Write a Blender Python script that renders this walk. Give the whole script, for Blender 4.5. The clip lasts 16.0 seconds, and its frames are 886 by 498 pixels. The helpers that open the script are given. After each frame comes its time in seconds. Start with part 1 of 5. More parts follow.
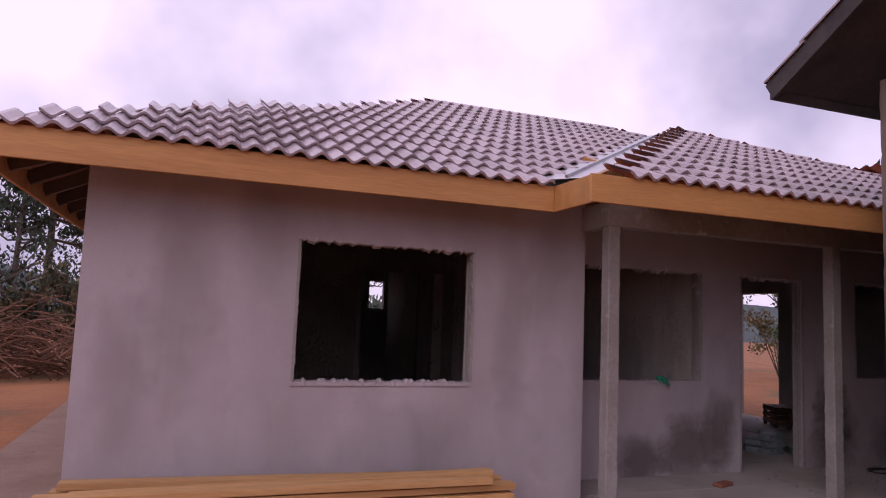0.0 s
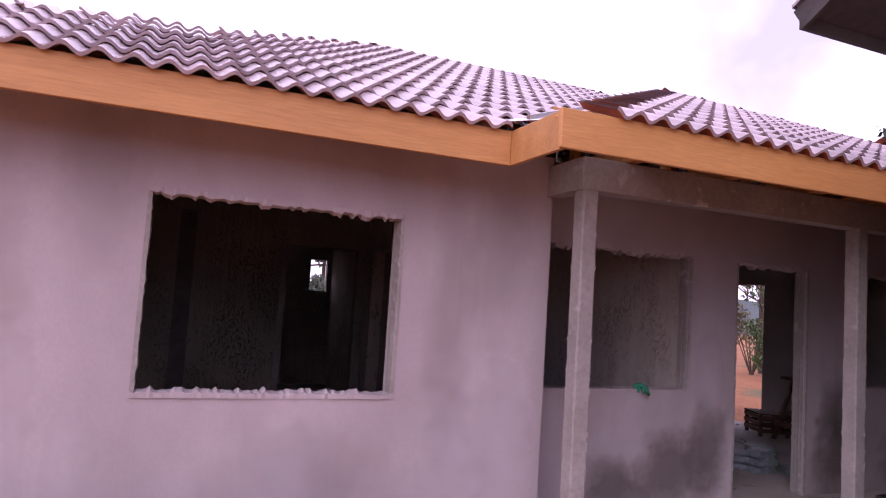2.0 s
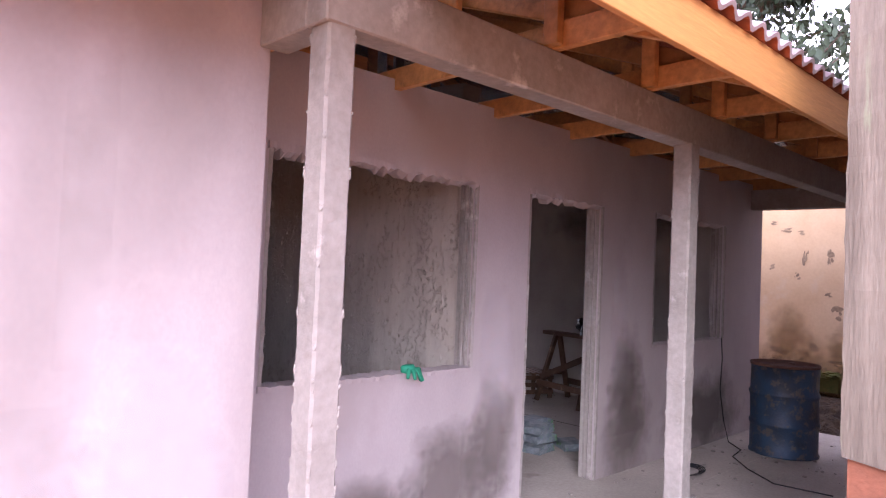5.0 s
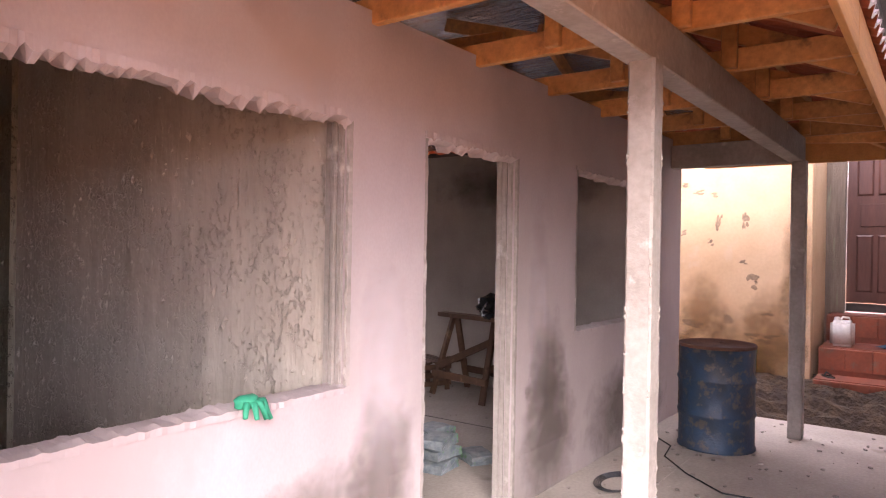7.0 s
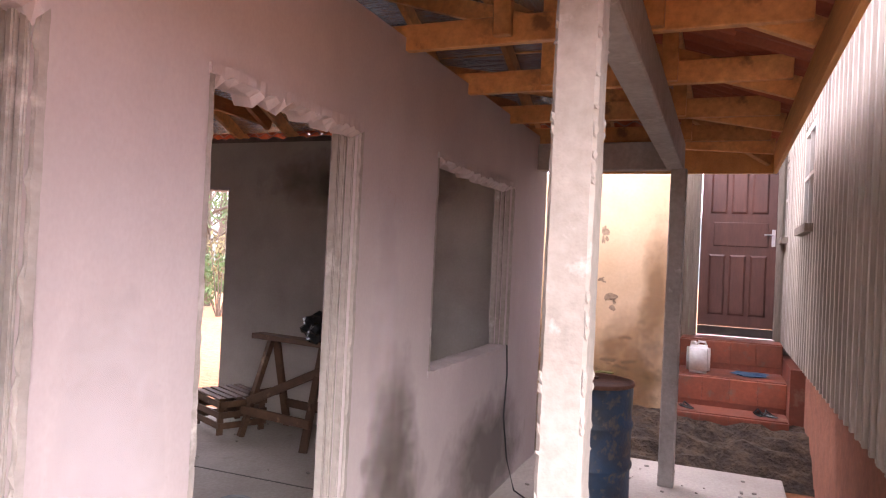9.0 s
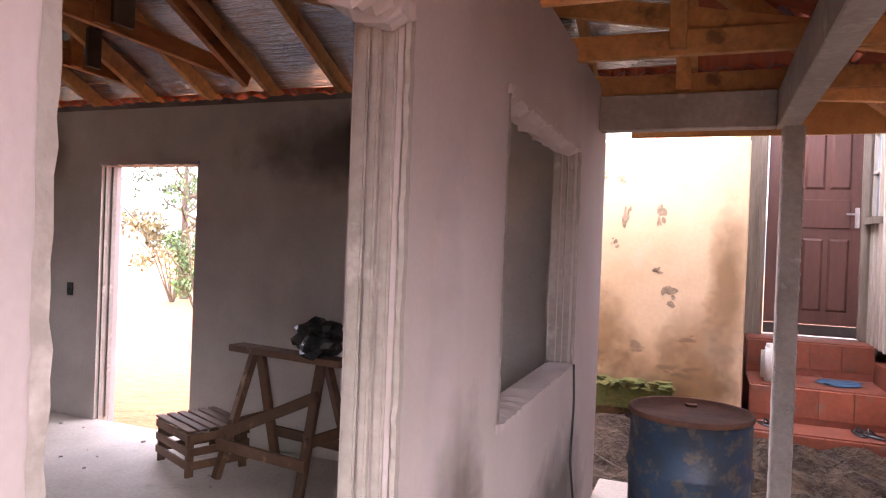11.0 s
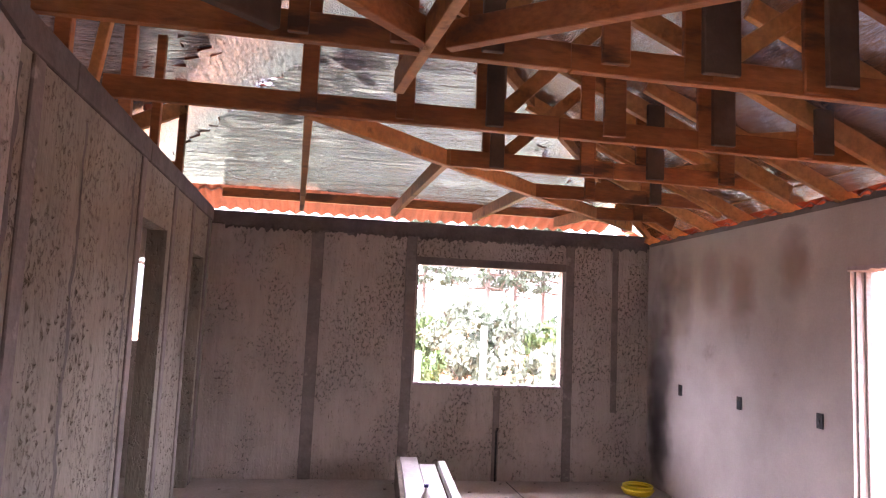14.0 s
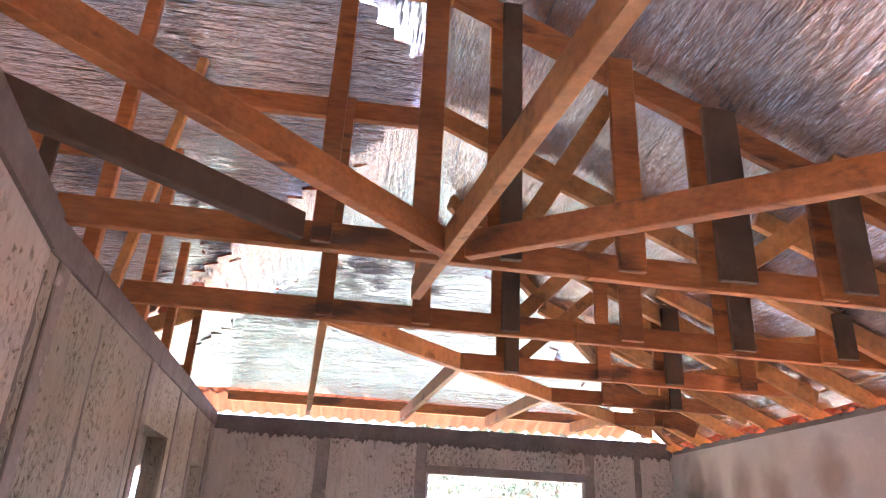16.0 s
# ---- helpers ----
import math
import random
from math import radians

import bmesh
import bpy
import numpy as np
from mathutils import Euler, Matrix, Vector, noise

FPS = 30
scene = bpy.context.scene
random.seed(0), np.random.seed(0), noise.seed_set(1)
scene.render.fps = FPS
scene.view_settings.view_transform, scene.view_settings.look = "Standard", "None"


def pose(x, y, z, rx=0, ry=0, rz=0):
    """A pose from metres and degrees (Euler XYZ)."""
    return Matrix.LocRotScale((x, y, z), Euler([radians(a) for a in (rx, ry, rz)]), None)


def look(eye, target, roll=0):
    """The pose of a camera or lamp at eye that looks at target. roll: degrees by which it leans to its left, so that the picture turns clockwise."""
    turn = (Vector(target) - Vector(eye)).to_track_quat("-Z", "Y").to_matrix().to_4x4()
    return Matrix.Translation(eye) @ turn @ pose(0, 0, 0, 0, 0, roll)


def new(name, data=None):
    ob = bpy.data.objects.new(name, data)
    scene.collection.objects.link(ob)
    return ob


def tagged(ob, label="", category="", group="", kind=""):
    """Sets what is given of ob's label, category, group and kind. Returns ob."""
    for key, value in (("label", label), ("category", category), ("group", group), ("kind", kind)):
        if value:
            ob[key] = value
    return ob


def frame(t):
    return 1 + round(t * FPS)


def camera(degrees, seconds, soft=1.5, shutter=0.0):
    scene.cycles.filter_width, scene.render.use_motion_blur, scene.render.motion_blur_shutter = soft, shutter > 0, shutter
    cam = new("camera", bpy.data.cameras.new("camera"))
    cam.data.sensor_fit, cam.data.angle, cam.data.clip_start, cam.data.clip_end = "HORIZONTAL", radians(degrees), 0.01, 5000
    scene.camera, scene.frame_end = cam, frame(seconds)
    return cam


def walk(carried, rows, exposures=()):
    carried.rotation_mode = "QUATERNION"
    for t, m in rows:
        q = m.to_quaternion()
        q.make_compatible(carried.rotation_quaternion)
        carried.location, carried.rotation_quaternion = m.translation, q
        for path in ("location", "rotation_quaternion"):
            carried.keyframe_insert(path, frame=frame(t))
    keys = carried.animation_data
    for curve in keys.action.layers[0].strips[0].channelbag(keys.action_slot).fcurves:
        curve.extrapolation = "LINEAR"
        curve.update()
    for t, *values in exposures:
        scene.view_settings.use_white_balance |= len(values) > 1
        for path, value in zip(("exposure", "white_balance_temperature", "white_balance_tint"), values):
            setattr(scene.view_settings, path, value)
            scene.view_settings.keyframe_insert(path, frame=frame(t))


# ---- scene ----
import math
import random
from math import cos, sin, pi

import bmesh

cam = camera(66.3, 16.0, soft=1.15)
PATH = [
    (0, (-0.007, -0.154, 1.523), (0.668, 1.719, 1.721), 2.3),
    (0.5, (0.273, 0.117, 1.612), (0.858, 2.02, 1.799), 1.7),
    (1, (0.502, 0.457, 1.484), (1.121, 2.351, 1.648), 1.9),
    (1.5, (0.683, 0.761, 1.529), (1.315, 2.654, 1.663), 3.5),
    (2, (0.799, 1.096, 1.57), (1.559, 2.94, 1.726), 3.7),
    (2.5, (0.944, 1.389, 1.573), (1.811, 3.189, 1.659), 2.1),
    (3, (1.146, 1.717, 1.56), (2.001, 3.524, 1.624), 2.1),
    (3.5, (1.293, 2.063, 1.536), (2.161, 3.86, 1.664), 2.3),
    (4, (1.482, 2.327, 1.585), (2.602, 3.982, 1.671), 2.4),
    (4.5, (1.72, 2.579, 1.546), (2.99, 4.122, 1.645), 3.9),
    (5, (1.976, 2.821, 1.543), (3.365, 4.258, 1.608), 2.4),
    (7.3, (3.196, 3.793, 1.558), (4.859, 4.904, 1.574), 1.6),
    (7.5, (3.361, 3.861, 1.54), (5.056, 4.922, 1.576), 2.0),
    (8, (3.634, 3.955, 1.577), (5.31, 5.046, 1.601), 2.8),
    (8.5, (3.827, 4.145, 1.556), (5.578, 5.111, 1.546), 3.2),
    (8.7, (3.902, 4.219, 1.567), (5.701, 5.093, 1.571), 2.9),
    (10.8, (5.022, 5.009, 1.625), (6.942, 5.569, 1.68), 3.1),
    (11, (5.094, 5.092, 1.594), (6.959, 5.813, 1.581), 2.2),
    (11.5, (5.385, 5.224, 1.596), (7.027, 6.366, 1.565), 3.5),
    (12, (5.644, 5.367, 1.571), (7.029, 6.807, 1.483), 2.1),
    (12.5, (5.764, 5.464, 1.635), (6.816, 7.163, 1.724), 2.0),
    (13, (5.861, 5.588, 1.671), (6.591, 7.443, 1.823), 1.9),
    (13.5, (5.931, 5.666, 1.7), (6.346, 7.613, 1.893), 3.3),
    (14, (5.945, 5.675, 1.698), (6.233, 7.644, 1.905), 2.5),
    (14.5, (5.925, 5.717, 1.702), (6.206, 7.68, 1.958), 3.8),
    (15, (5.91, 5.75, 1.721), (6.138, 7.683, 2.181), 3.7),
    (15.5, (5.901, 5.742, 1.743), (6.089, 7.628, 2.383), 3.8),
    (16, (5.902, 5.742, 1.742), (6.126, 7.574, 2.511), 2.9),
]


# ---- light ----
EXPOSURES = [(0, -0.5, 6450, 30), (1.0, 0.0, 6600, 40), (2.0, 0.42, 6200, 37), (2.5, 0.7, 6100, 34), (3.0, 1.1, 5900, 21), (3.5, 1.55, 5550, 22), (4.0, 1.6, 5700, 21), (4.5, 1.9, 5900, 20), (5.0, 2.15, 6000, 20), (7.5, 3.2, 7100, 15), (8.5, 3.18, 6750, 13), (11, 3.45, 6750, 13), (11.5, 3.6, 6550, 12), (12, 3.4, 6450, 11), (13, 3.9, 6500, 25), (14.5, 4.85, 6550, 21), (16, 5.65, 5900, 11)]
walk(cam, [(t, look(eye, target, roll)) for t, eye, target, roll in PATH], EXPOSURES)

world = bpy.data.worlds.new("overcast")
scene.world = world
world.use_nodes = True
wt = world.node_tree
wt.nodes.clear()
w_out = wt.nodes.new("ShaderNodeOutputWorld")
w_bg = wt.nodes.new("ShaderNodeBackground")
w_sky = wt.nodes.new("ShaderNodeTexSky")
w_sky.sky_type = "NISHITA"
w_sky.sun_disc = False
w_sky.sun_elevation, w_sky.sun_rotation = radians(27.5), radians(231)
w_noise = wt.nodes.new("ShaderNodeTexNoise")
w_noise.inputs["Scale"].default_value = 2.2
w_noise.inputs["Detail"].default_value = 5
w_coord = wt.nodes.new("ShaderNodeTexCoord")
w_ramp = wt.nodes.new("ShaderNodeValToRGB")
w_ramp.color_ramp.elements[0].position, w_ramp.color_ramp.elements[0].color = 0.34, (4.6, 4.5, 6.0, 1)
w_ramp.color_ramp.elements[1].position, w_ramp.color_ramp.elements[1].color = 0.56, (10.5, 9.6, 11.2, 1)
w_mix = wt.nodes.new("ShaderNodeMixRGB")
w_mix.inputs[0].default_value = 0.93
wt.links.new(w_coord.outputs["Generated"], w_noise.inputs["Vector"])
wt.links.new(w_noise.outputs["Fac"], w_ramp.inputs[0])
wt.links.new(w_sky.outputs[0], w_mix.inputs[1])
wt.links.new(w_ramp.outputs[0], w_mix.inputs[2])
wt.links.new(w_mix.outputs[0], w_bg.inputs[0])
w_bg.inputs[1].default_value = 0.145
wt.links.new(w_bg.outputs[0], w_out.inputs[0])
sun = new("sun", bpy.data.lights.new("sun", "SUN"))
sun.data.energy, sun.data.angle, sun.data.color = 0.75, radians(35), (1.0, 0.95, 0.92)
sun.matrix_world = look((-15, -12, 10), (0, 0, 0))

# ---- materials ----
rnd = random.Random(7)


def mat(name, base, alt=None, scale=3.0, rough=0.8, bump=0.2, grain=40.0, metal=0.0, stain=None, stain_scale=0.7, stain_at=0.58, stretch=(1, 1, 1), vary=0.0, coat=0.0, dist=0.01, grain_mix=0.35):
    """A surface with large patches, stains, fine grain and relief."""
    m = bpy.data.materials.new(name)
    m.use_nodes = True
    nt = m.node_tree
    b = nt.nodes["Principled BSDF"]
    b.inputs["Roughness"].default_value = rough
    b.inputs["Metallic"].default_value = metal
    b.inputs["Coat Weight"].default_value = coat
    geo = nt.nodes.new("ShaderNodeTexCoord")
    mp = nt.nodes.new("ShaderNodeMapping")
    mp.inputs["Scale"].default_value = stretch
    nt.links.new(geo.outputs["Object"], mp.inputs["Vector"])

    def noise(s, detail=4.0, rough_=0.6):
        n = nt.nodes.new("ShaderNodeTexNoise")
        n.inputs["Scale"].default_value, n.inputs["Detail"].default_value, n.inputs["Roughness"].default_value = s, detail, rough_
        nt.links.new(mp.outputs[0], n.inputs["Vector"])
        return n

    def ramp(src, a, c):
        r = nt.nodes.new("ShaderNodeMapRange")
        r.inputs[1].default_value, r.inputs[2].default_value = a, c
        nt.links.new(src, r.inputs[0])
        return r.outputs[0]

    def mix(fac, a, c, kind="MIX"):
        x = nt.nodes.new("ShaderNodeMixRGB")
        x.blend_type = kind
        for i, v in ((0, fac), (1, a), (2, c)):
            if isinstance(v, (int, float)):
                x.inputs[i].default_value = v
            elif isinstance(v, tuple):
                x.inputs[i].default_value = (*v, 1)
            else:
                nt.links.new(v, x.inputs[i])
        return x.outputs[0]

    alt = alt or tuple(0.75 * v for v in base)
    n1 = noise(scale)
    colour = mix(ramp(n1.outputs["Fac"], 0.35, 0.65), base, alt)
    n2 = noise(grain, 3.0)
    colour = mix(grain_mix, colour, mix(ramp(n2.outputs["Fac"], 0.3, 0.7), (0.45, 0.45, 0.45), (1.0, 1.0, 1.0)), "MULTIPLY")
    if stain:
        n3 = noise(stain_scale, 6.0)
        colour = mix(ramp(n3.outputs["Fac"], stain_at, stain_at + 0.1), colour, stain)
    if vary:
        info = nt.nodes.new("ShaderNodeObjectInfo")
        g2 = nt.nodes.new("ShaderNodeNewGeometry")
        add = nt.nodes.new("ShaderNodeMath")
        nt.links.new(info.outputs["Random"], add.inputs[0])
        nt.links.new(g2.outputs["Random Per Island"], add.inputs[1])
        fr = nt.nodes.new("ShaderNodeMath")
        fr.operation = "FRACT"
        nt.links.new(add.outputs[0], fr.inputs[0])
        mr = nt.nodes.new("ShaderNodeMapRange")
        mr.inputs[3].default_value, mr.inputs[4].default_value = 1 - vary, 1 + vary
        nt.links.new(fr.outputs[0], mr.inputs[0])
        colour = mix(1.0, colour, mr.outputs[0], "MULTIPLY")
    nt.links.new(colour, b.inputs["Base Color"])
    if bump:
        bp = nt.nodes.new("ShaderNodeBump")
        bp.inputs["Strength"].default_value, bp.inputs["Distance"].default_value = bump, dist
        nb = nt.nodes.new("ShaderNodeMath")
        nt.links.new(n1.outputs["Fac"], nb.inputs[0])
        nt.links.new(n2.outputs["Fac"], nb.inputs[1])
        nt.links.new(nb.outputs[0], bp.inputs["Height"])
        nt.links.new(bp.outputs[0], b.inputs["Normal"])
    return m


def mortar(name, base, alt, pit, dig=1.0, wear=0.45):
    """Unplastered mortar, dragged downwards, with torn dark pits."""
    m = bpy.data.materials.new(name)
    m.use_nodes = True
    nt = m.node_tree
    b = nt.nodes["Principled BSDF"]
    b.inputs["Roughness"].default_value = 0.95
    tc = nt.nodes.new("ShaderNodeTexCoord")

    def field(scale, stretch, detail, a, c, lo=0.0, hi=1.0):
        mp = nt.nodes.new("ShaderNodeMapping")
        mp.inputs["Scale"].default_value = stretch
        nt.links.new(tc.outputs["Object"], mp.inputs["Vector"])
        n = nt.nodes.new("ShaderNodeTexNoise")
        n.inputs["Scale"].default_value, n.inputs["Detail"].default_value, n.inputs["Roughness"].default_value = scale, detail, 0.62
        nt.links.new(mp.outputs[0], n.inputs["Vector"])
        r = nt.nodes.new("ShaderNodeMapRange")
        for k, v in ((1, a), (2, c), (3, lo), (4, hi)):
            r.inputs[k].default_value = v
        nt.links.new(n.outputs["Fac"], r.inputs[0])
        return r.outputs[0]

    def mixed(kind, fac, a, c):
        x = nt.nodes.new("ShaderNodeMixRGB")
        x.blend_type = kind
        for i, v in enumerate((fac, a, c)):
            if isinstance(v, float):
                x.inputs[i].default_value = v
            elif isinstance(v, tuple):
                x.inputs[i].default_value = (*v, 1)
            else:
                nt.links.new(v, x.inputs[i])
        return x.outputs[0]

    def calc(op, a, c):
        x = nt.nodes.new("ShaderNodeMath")
        x.operation = op
        for i, v in enumerate((a, c)):
            if isinstance(v, float):
                x.inputs[i].default_value = v
            else:
                nt.links.new(v, x.inputs[i])
        return x.outputs[0]

    patches = field(1.6, (1, 1, 0.8), 5, 0.35, 0.68)
    drags = field(16, (1, 1, 0.16), 4, 0.3, 0.7)
    torn = calc("MULTIPLY", field(38, (1, 1, 0.7), 4, 0.54, 0.62), field(3.2, (1, 1, 0.7), 4, 0.46, 0.56))
    cuts = calc("MULTIPLY", field(34, (1, 1, 0.2), 4, 0.61, 0.68), field(2.0, (1, 1, 0.6), 3, 0.45, 0.58))
    holes = calc("MAXIMUM", torn, cuts)
    colour = mixed("MIX", patches, base, alt)
    colour = mixed("MULTIPLY", 0.35, colour, mixed("MIX", drags, (0.6, 0.6, 0.6), (1.0, 1.0, 1.0)))
    colour = mixed("MIX", calc("MULTIPLY", holes, wear), colour, pit)
    nt.links.new(colour, b.inputs["Base Color"])
    height = calc("SUBTRACT", calc("ADD", calc("MULTIPLY", drags, 0.35), patches), calc("MULTIPLY", holes, 0.9))
    bp = nt.nodes.new("ShaderNodeBump")
    bp.inputs["Strength"].default_value, bp.inputs["Distance"].default_value = 0.8 * dig, 0.02
    nt.links.new(height, bp.inputs["Height"])
    nt.links.new(bp.outputs[0], b.inputs["Normal"])
    return m


PLASTER = mat("cement_plaster", (0.44, 0.39, 0.395), (0.36, 0.315, 0.315), 1.1, 0.9, 0.05, 90, grain_mix=0.12, stain=(0.375, 0.325, 0.32), stain_scale=1.3, stain_at=0.56, stretch=(1, 1, 0.6))
DAMP = mat("damp_plaster", (0.20, 0.165, 0.15), (0.25, 0.21, 0.195), 3.0, 0.85, 0.1, 80)
INNER = mat("inner_plaster", (0.47, 0.435, 0.40), (0.34, 0.31, 0.28), 0.9, 0.9, 0.06, 60, grain_mix=0.15, stain=(0.16, 0.135, 0.12), stain_scale=0.9, stain_at=0.66)
ROUGH = mortar("rough_render", (0.49, 0.435, 0.375), (0.39, 0.345, 0.295), (0.08, 0.066, 0.052), 1.5, 0.65)
ROUGH_GREY = mortar("grey_rough_render", (0.31, 0.29, 0.23), (0.225, 0.21, 0.165), (0.07, 0.062, 0.05), 1.2, 0.55)
ROUGH_PALE = mortar("pale_rough_render", (0.47, 0.43, 0.375), (0.38, 0.345, 0.30), (0.20, 0.18, 0.15), 1.0, 0.3)
CONCRETE = mat("cast_concrete", (0.36, 0.33, 0.31), (0.26, 0.24, 0.22), 2.5, 0.9, 0.4, 30, stain=(0.45, 0.42, 0.40), stain_scale=5, stain_at=0.6)
STRIP = mat("column_face", (0.25, 0.22, 0.20), (0.17, 0.15, 0.135), 4, 0.9, 0.5, 30, stain=(0.36, 0.32, 0.29), stain_scale=6, stain_at=0.6)
DARKCON = mat("dark_concrete_and_shadow", (0.17, 0.15, 0.14), (0.11, 0.10, 0.09), 3, 0.95, 0.6, 25)
FLOOR = mat("dusty_slab", (0.50, 0.46, 0.415), (0.38, 0.345, 0.305), 1.2, 0.8, 0.25, 40, stain=(0.27, 0.24, 0.205), stain_scale=2.5, stain_at=0.62)
DUSTY = mat("clay_dusted_slab", (0.34, 0.23, 0.17), (0.26, 0.17, 0.12), 1.5, 0.95, 0.3, 40, stain=(0.18, 0.12, 0.09), stain_scale=2.5, stain_at=0.6)
SOIL = mat("red_soil", (0.40, 0.165, 0.06), (0.27, 0.115, 0.05), 0.5, 1.0, 0.8, 8, stain=(0.12, 0.12, 0.05), stain_scale=0.25, stain_at=0.55, dist=0.05)
BOUNCE_GRASS = mat("bounce_grass", (0.15, 0.17, 0.085), (0.20, 0.185, 0.12), 2.0, 1.0, 0.8, 30, stain=(0.24, 0.20, 0.15), stain_scale=1.2, stain_at=0.58, dist=0.03)
MUD = mat("dark_mud", (0.035, 0.023, 0.016), (0.09, 0.058, 0.035), 7, 0.9, 1.0, 24, dist=0.05)
PINE = mat("new_pine", (0.62, 0.31, 0.10), (0.50, 0.23, 0.07), 2.5, 0.6, 0.15, 30, stretch=(0.25, 3, 3), vary=0.15, stain=(0.34, 0.16, 0.06), stain_scale=2, stain_at=0.66)
LUMBER = mat("sawn_lumber", (0.62, 0.36, 0.14), (0.50, 0.27, 0.10), 2.5, 0.7, 0.2, 30, stretch=(0.3, 4, 4), vary=0.2)
TRUSS = mat("truss_timber", (0.50, 0.20, 0.065), (0.29, 0.11, 0.04), 2.0, 0.6, 0.3, 25, stretch=(0.5, 2, 2), vary=0.3, stain=(0.10, 0.05, 0.028), stain_scale=3, stain_at=0.56, grain_mix=0.6)
TRUSS_NEW = mat("truss_timber_new", (0.66, 0.34, 0.125), (0.45, 0.21, 0.075), 2.0, 0.55, 0.25, 25, vary=0.25, stain=(0.20, 0.10, 0.045), stain_scale=5, stain_at=0.58, grain_mix=0.6)
TRUSS_OLD = mat("truss_timber_old", (0.13, 0.09, 0.06), (0.075, 0.05, 0.034), 3.0, 0.8, 0.4, 25, vary=0.25)
BROWNWOOD = mat("old_brown_wood", (0.135, 0.072, 0.04), (0.085, 0.045, 0.026), 4.0, 0.75, 0.3, 25, vary=0.3, stain=(0.27, 0.17, 0.10), stain_scale=5, stain_at=0.62)
TILE = mat("roof_tile", (0.42, 0.335, 0.35), (0.31, 0.245, 0.255), 1.0, 0.2, 0.1, 60, vary=0.18, stain=(0.44, 0.22, 0.16), stain_scale=1.2, stain_at=0.62)
FOIL_X = mat("foil_sheet", (0.74, 0.84, 0.96), (0.60, 0.68, 0.78), 1.6, 0.22, 1.0, 8, metal=0.9, grain_mix=0.2, stretch=(0.3, 4.5, 4.5), dist=0.05)
FOIL_Y = mat("foil_sheet_side", (0.74, 0.84, 0.96), (0.60, 0.68, 0.78), 1.6, 0.22, 1.0, 8, metal=0.9, grain_mix=0.2, stretch=(4.5, 0.3, 4.5), dist=0.05)
CLAY = mat("clay_underside", (0.38, 0.105, 0.05), (0.29, 0.08, 0.04), 3, 0.8, 0.2, 40, vary=0.15)
FLASH = mat("zinc_flashing", (0.62, 0.62, 0.64), (0.5, 0.5, 0.52), 2, 0.35, 0.15, 20, metal=1.0)
GREYWOOD = mat("weathered_wood", (0.24, 0.205, 0.165), (0.15, 0.125, 0.10), 3, 0.9, 0.7, 30, stretch=(3, 3, 0.3), stain=(0.22, 0.24, 0.16), stain_scale=4, stain_at=0.6)
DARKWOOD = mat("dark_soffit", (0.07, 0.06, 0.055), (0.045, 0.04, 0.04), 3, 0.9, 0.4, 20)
SIDING = mat("faded_board", (0.50, 0.46, 0.40), (0.38, 0.34, 0.29), 3, 0.85, 0.4, 25, stretch=(3, 3, 0.3), vary=0.12)
YELLOW = mat("yellow_plaster", (0.58, 0.43, 0.28), (0.48, 0.34, 0.20), 0.9, 0.9, 0.12, 30, grain_mix=0.15, stain=(0.50, 0.40, 0.29), stain_scale=1.1, stain_at=0.56)
BLISTER = mat("peeled_patch", (0.20, 0.145, 0.10), (0.36, 0.27, 0.18), 14, 0.95, 0.6, 40)
MOSS = mat("moss", (0.07, 0.09, 0.02), (0.12, 0.11, 0.03), 10, 1.0, 1.0, 40)
DOORWOOD = mat("brown_door", (0.10, 0.038, 0.028), (0.07, 0.026, 0.02), 3, 0.45, 0.1, 30, stretch=(2, 2, 0.3))
REDSTEP = mat("red_step", (0.25, 0.066, 0.036), (0.17, 0.05, 0.03), 4, 0.6, 0.2, 30, vary=0.15, stain=(0.25, 0.15, 0.10), stain_scale=3, stain_at=0.6)
REDTILE = mat("red_clay_tile", (0.30, 0.075, 0.035), (0.22, 0.06, 0.03), 5, 0.5, 0.15, 30, vary=0.25, stain=(0.17, 0.09, 0.06), stain_scale=6, stain_at=0.58)
BLUEDRUM = mat("blue_drum_paint", (0.022, 0.065, 0.13), (0.03, 0.04, 0.055), 5, 0.5, 0.3, 40, stain=(0.10, 0.09, 0.075), stain_scale=13, stain_at=0.53)
RUST = mat("rust", (0.14, 0.065, 0.04), (0.09, 0.04, 0.03), 6, 0.9, 0.4, 30)
WHITE = mat("white_plastic", (0.74, 0.74, 0.72), (0.62, 0.62, 0.60), 5, 0.4, 0.05, 30)
GREYBOARD = mat("pale_board", (0.80, 0.80, 0.80), (0.70, 0.70, 0.70), 3, 0.35, 0.05, 30)
BLUE = mat("blue_plastic", (0.02, 0.05, 0.25), (0.015, 0.035, 0.18), 4, 0.35, 0.02, 30)
RED = mat("red_plastic", (0.65, 0.02, 0.03), (0.5, 0.02, 0.03), 4, 0.35, 0.02, 30)
YELLOWHOSE = mat("yellow_conduit", (0.85, 0.65, 0.01), (0.75, 0.55, 0.01), 5, 0.4, 0.05, 40)
BLACK = mat("black_plastic", (0.02, 0.022, 0.026), (0.04, 0.045, 0.05), 6, 0.25, 0.6, 20)
GREEN = mat("green_glove", (0.02, 0.33, 0.19), (0.015, 0.24, 0.14), 8, 0.7, 0.3, 40)
BAG = mat("mortar_bag", (0.27, 0.30, 0.31), (0.13, 0.17, 0.20), 14, 0.5, 0.4, 20, stain=(0.09, 0.22, 0.08), stain_scale=11, stain_at=0.58)
GLASS = mat("window_pane", (0.30, 0.42, 0.52), (0.22, 0.32, 0.40), 2, 0.08, 0.0, 10)
